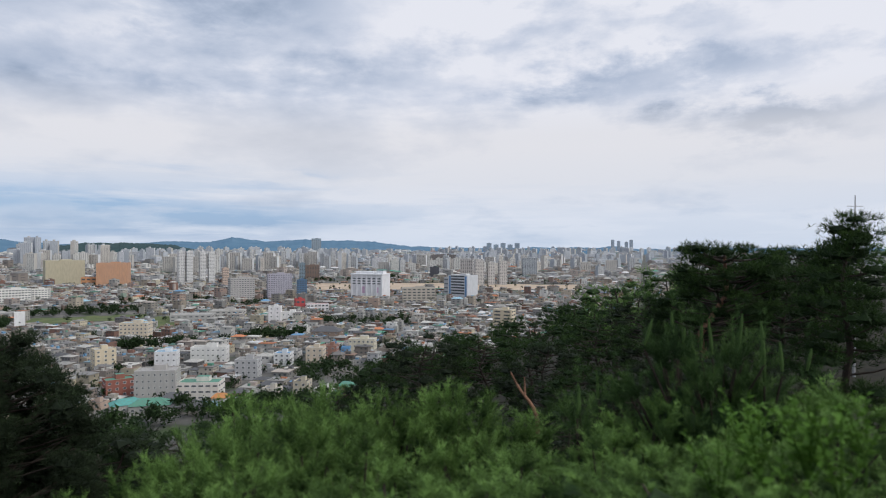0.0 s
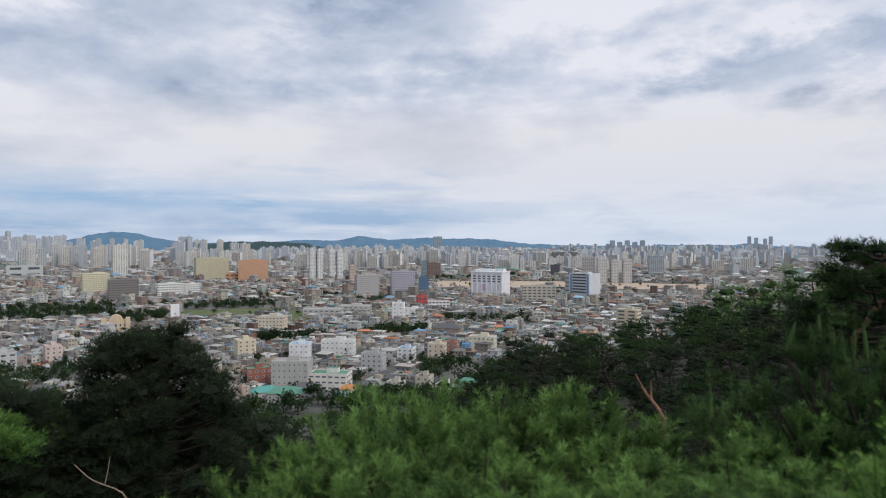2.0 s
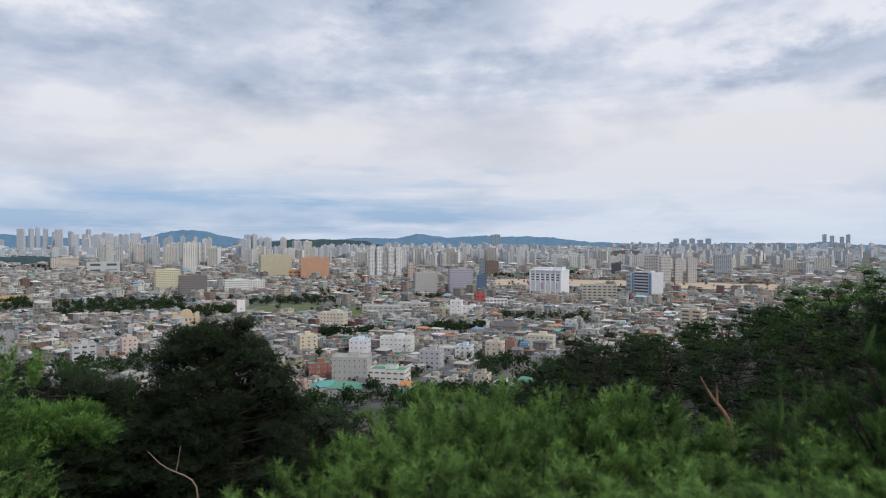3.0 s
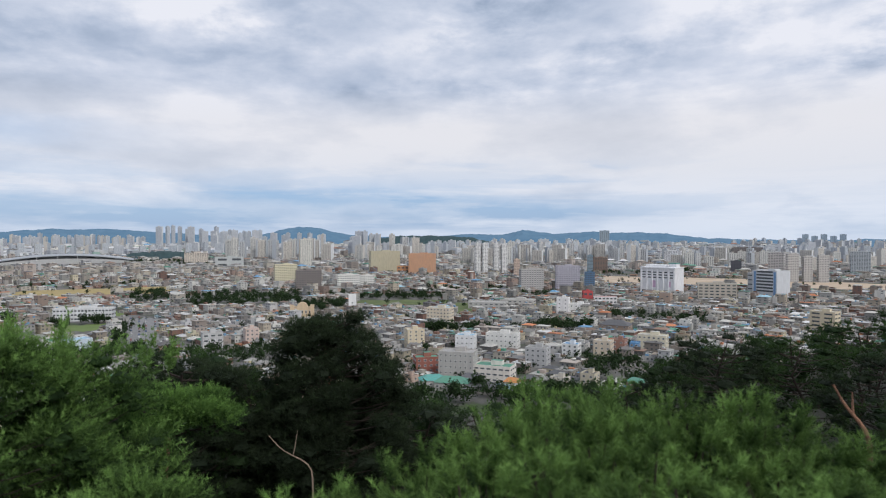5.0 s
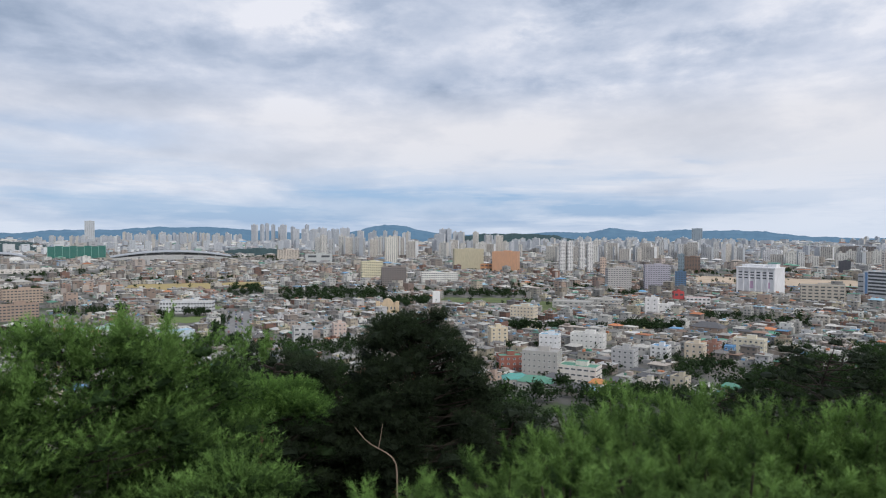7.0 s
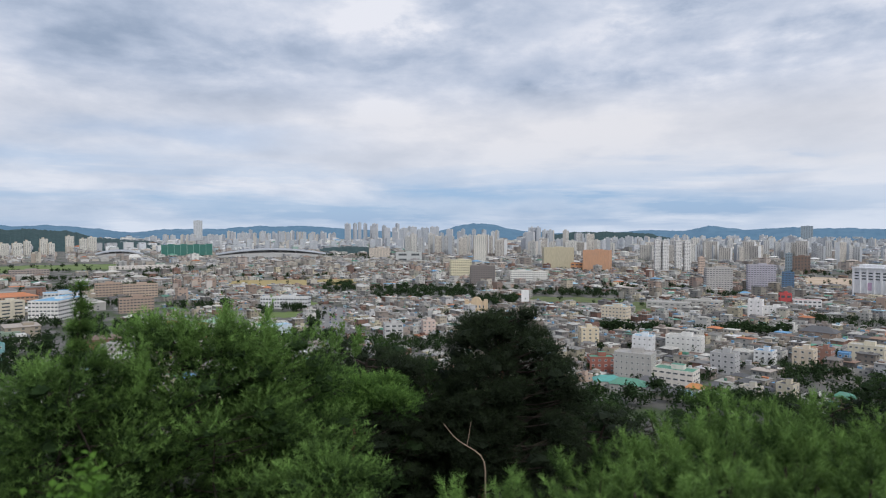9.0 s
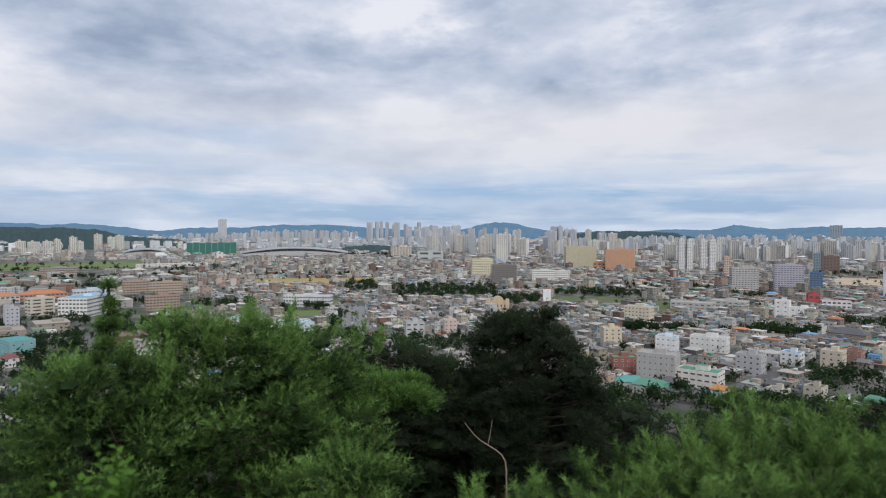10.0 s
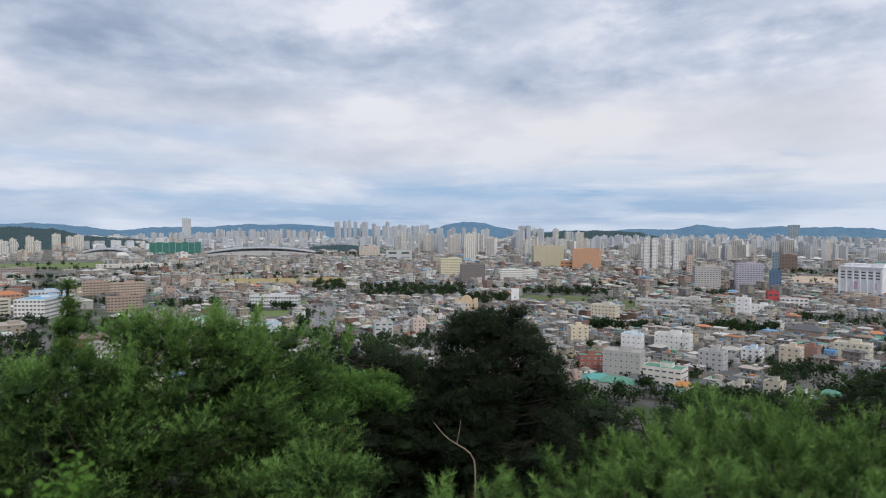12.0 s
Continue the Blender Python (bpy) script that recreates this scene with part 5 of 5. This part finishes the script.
# middle-distance pines share a few shapes
MID = [pine("pine_tree", 30 + k, 10.0, 3.5, .42, 54, .9, 34, 6, .27, .036, (NEEDLE, MIDGREEN)[k % 2], .45, ("umbrella", "round")[k // 2], core=.42, label=DARKLABEL, tips=.12) for k in range(4)]
SPOTS = [(-1.5, 32, -8.3), (-7, 34, -8.0), (-12.5, 30, -8.6), (3, 36, -10.6), (6.5, 34, -12.6), (-17, 36, -6.4), (-21, 40, -4.2), (-31, 30, .1), (-29, 38, -1.0), (45.5, 24, -9.7), (41, 27, -11.5), (50, 26, -11.4), (26, 30, -14.5), (20, 32, -15),
         (13, 34, -15.2), (56, 25, -12), (64, 24, -12), (72, 26, -12.5), (77, 24, -11.5), (-15.5, 24, -10.5), (-12, 15, -17), (-9, 17, -15.5), (-19.5, 19, -11.5), (-23.5, 16, -12), (-28, 18, -9.5), (-14.5, 18, -14), (-21.5, 24, -9.5), (-25, 22, -9.2), (-29.5, 24, -7.5), (-17, 20, -12.5), (23.5, 24, -14.8), (27.5, 26, -13.5), (-33.5, 34, .2), (9.5, 27, -15.5), (47.5, 21, -10.6), (43.2, 22, -11.2), (50.8, 22, -11.6), (38.5, 24, -13)]
for i, (az, r, el) in enumerate(SPOTS):
    s = tall(az, r, el) / 10.0
    m = pose(*bearing(az, r), float(land(*bearing(az, r))), 0, 0, i * 77)
    ob = MID[i] if i < len(MID) else copy_thing(MID[i % 4], m)
    ob.matrix_basis = m @ Matrix.Diagonal((s, s, s, 1))

# the wood on the slope
FAR = [pine("pine_tree", 50 + k, 8.0, 3.1, .35, 30, .95, 24, 4, .37, .062, (MIDGREEN, MIDGREEN, FRESH, MIDGREEN)[k], .5, "umbrella", core=.42, label="dark green pine of the hillside wood", tips=.2) for k in range(4)]
g = np.random.RandomState(77)
count = 0
for _ in range(6000):
    az, r = -39 + (51 if g.rand() < .75 else 118) * g.rand(), 42 + 230 * g.rand() ** 1.4
    xx, yy = bearing(az, r)
    if land(xx, yy) < 4 or (az > 12 and r < 60 and g.rand() < .5):
        continue
    if any(math.hypot(xx - p[0], yy - p[1]) < 4.2 for p in TAKEN[-400:]):
        continue
    crest = float(np.interp(az, *CREST))
    s = min(1.25, tall(az, r, crest - .15 - 1.2 * g.rand() ** 2) / 8.0) * (.9 + .12 * g.rand())
    if s < .45:
        continue
    TAKEN.append((xx, yy, 2))
    m = pose(xx, yy, float(land(xx, yy)), 0, 0, 360 * g.rand())
    ob = FAR[count] if count < 4 else copy_thing(FAR[count % 4], m)
    ob.matrix_basis = m @ Matrix.Diagonal((s * 1.1, s * 1.1, s, 1))
    count += 1
    if count >= 96:
        break

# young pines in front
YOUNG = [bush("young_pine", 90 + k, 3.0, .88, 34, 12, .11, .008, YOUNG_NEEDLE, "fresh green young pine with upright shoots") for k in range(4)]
TOPS = ([-33, -31, -28, -26.5, -23, -17, -14, -10, -6, 5, 13, 21.5, 28, 30], [-10.5, -11, -12, -12, -12.5, -14.5, -16.8, -15.5, -13.4, -14.6, -13.8, -15.0, -16.2, -19])
i = 0
for row, (r, drop, step) in enumerate(((7.2, 0, 4.2), (6.0, 2.8, 4.6), (4.9, 6.0, 6.4))):
    for az in np.arange(-37, 26 - row * 1.0, step):
        az = az + 1.2 * g.normal()
        if row < 2 and -16.5 < az < -11:
            continue  # a dark gap where the wood shows through
        rr = r + .3 * g.normal()
        s = tall(az, rr, float(np.interp(az, *TOPS)) - drop + .6 * g.normal()) / 3.0
        m = pose(*bearing(az, rr), float(land(*bearing(az, rr))), 0, 0, 360 * g.rand())
        ob = YOUNG[i] if i < 4 else copy_thing(YOUNG[i % 4], m)
        ob.matrix_basis = m @ Matrix.Diagonal((max(s, 1.0), max(s, 1.0), s, 1))
        i += 1
for az, el in ((-10.6, -16.2), (-8.2, -15.2), (-4, -13.3), (-1, -13.6), (2, -13.4), (5.5, -13.8), (8, -13.6)):
    m = pose(*bearing(az, 7.8), float(land(*bearing(az, 7.8))), 0, 0, 50 * az)
    copy_thing(YOUNG[int(az) % 4], m).matrix_basis = m @ Matrix.Diagonal((1.1, 1.1, tall(az, 7.8, el) / 3.0, 1))
stand(bush("young_pine", 95, tall(34.8, 5.2, -21.4), .62, 30, 12, .095, .006, FRESH, "rounded pale green young pine"), 34.8, 5.2)
for az, r, el, sd, rad in ((-23.6, 7.6, -7.8, 96, .7), (-26.6, 7.8, -6.9, 97, .75), (-30, 8.2, -8.6, 98, .8), (-18.6, 7.8, -11.2, 99, .38), (-15.6, 7.0, -13.6, 100, .25)):
    stand(bush("young_pine", sd, tall(az, r, el), rad, int(58 * rad), 12, .105, .0075, CANDLE_NEEDLE, "young pine with tall pale candles", candle=max(2, int(8 * rad))), az, r)


def bare_limb(az0, el0, az1, el1, r, rad, mat, label, kink=.15):
    """A bent bare stem that runs up from the ground."""
    p = [np.array([*bearing(a, r), EYE + r * math.tan(radians(e))]) for a, e in ((az1, el1), (az0, el0))]
    x, y = bearing(az1 - .4, r)
    foot = np.array([x, y, float(land(x, y)) - .3])
    side = np.array([math.cos(radians(az0)), math.sin(radians(az0)), .6])
    pts, rr = [foot], [rad * 1.4]
    for f in np.linspace(0, 1, 9):
        pts.append(p[0] + (p[1] - p[0]) * f + side * kink * (math.sin(math.pi * f) * .6 + .35 * math.sin(2 * math.pi * f + .6)))
        rr.append(rad * (1.2 - .75 * f))
    ob = part("bare_stem", soup("bare_stem", tube(pts, rr, 8), [mat]))
    fork = [pts[5], pts[5] + (pts[7] - pts[5]) * .5 + side * kink * .8, pts[5] + (pts[8] - pts[5]) * .8 + side * kink * 1.7]
    part("side_twig", soup("side_twig", tube(fork, [rad * .7, rad * .5, rad * .25], 6), [mat]), ob)
    tagged(ob, label, "dead branch")


bare_limb(-9.0, -11.3, -11.4, -15.4, 13, .036, BARK, "bent reddish bare pine stem in the wood", .1)
bare_limb(38.4, -17.0, 34.6, -20.8, 17.0, .018, DEADWOOD, "grey bare dead stem beside a dark pine", .3)


def leafy_shrub(az, r, el, seed, n, size, label):
    """A broadleaf sapling: thin stems and single folded leaves."""
    g = np.random.RandomState(seed)
    x, y = bearing(az, r)
    z0, top = float(land(x, y)), EYE + r * math.tan(radians(el))
    base = new("leafy_shrub")
    base.matrix_basis = pose(x, y, z0)
    H = top - z0
    leaf = soup("leaf", [[(0, 0, 0), (.33, .42, .08), (0, 1, -.08), (0, .5, 0)], [(0, 0, 0), (0, .5, 0), (0, 1, -.08), (-.33, .42, .08)]], [LEAF], None, [(.6, .2, 0), (.75, .3, 0)])
    for s in range(n):
        a = g.rand() * 6.283
        tip = np.array([math.cos(a) * .24 * (s > 0), math.sin(a) * .24 * (s > 0), H * (1 - .06 * g.rand() * (s > 0))])
        root = np.array([0, 0, H - .5])
        stem = part("stem", soup("stem", tube([(0, 0, -.2) if s == 0 else root, (root + tip) / 2 + np.array([.02, .02, 0]), tip], [.009, .006, .003], 5), [LEAF], None, [(.3, 0, 0)] * 10), base)
        for k in range(13):
            f = .2 + .8 * k / 12
            p = root + (tip - root) * f
            sc = size * (.7 + .5 * g.rand()) * (1.1 - .4 * f)
            part("leaf", leaf, stem, "", pose(*p, 20 + 25 * g.rand(), 20 * g.normal(), k * 137 + 30 * g.normal()) @ Matrix.Diagonal((sc, sc, sc, 1)))
    tagged(base, label, "shrub")


leafy_shrub(67.8, 5.0, -17.6, 3, 9, .115, "bright green broadleaf sapling with pointed leaves")
leafy_shrub(70.3, 5.0, -19.4, 4, 7, .11, "bright green broadleaf sapling low in the scrub")
for az, r, el, sd in ((-26.5, 4.7, -15.4, 11), (-31.2, 4.4, -15.2, 12), (-35.2, 4.6, -13.2, 13), (-36.8, 5.2, -11.0, 14), (-28.8, 6.3, -11.6, 15)):
    leafy_shrub(az, r, el, sd, 7, .08, "bright green leafy scrub among young pines")
leafy_shrub(-29.5, 5.0, -12.8, 5, 9, .10, "bright green broadleaf shrub among young pines")
leafy_shrub(-33.0, 4.6, -11.8, 6, 9, .10, "bright green broadleaf shrub beside young pines")
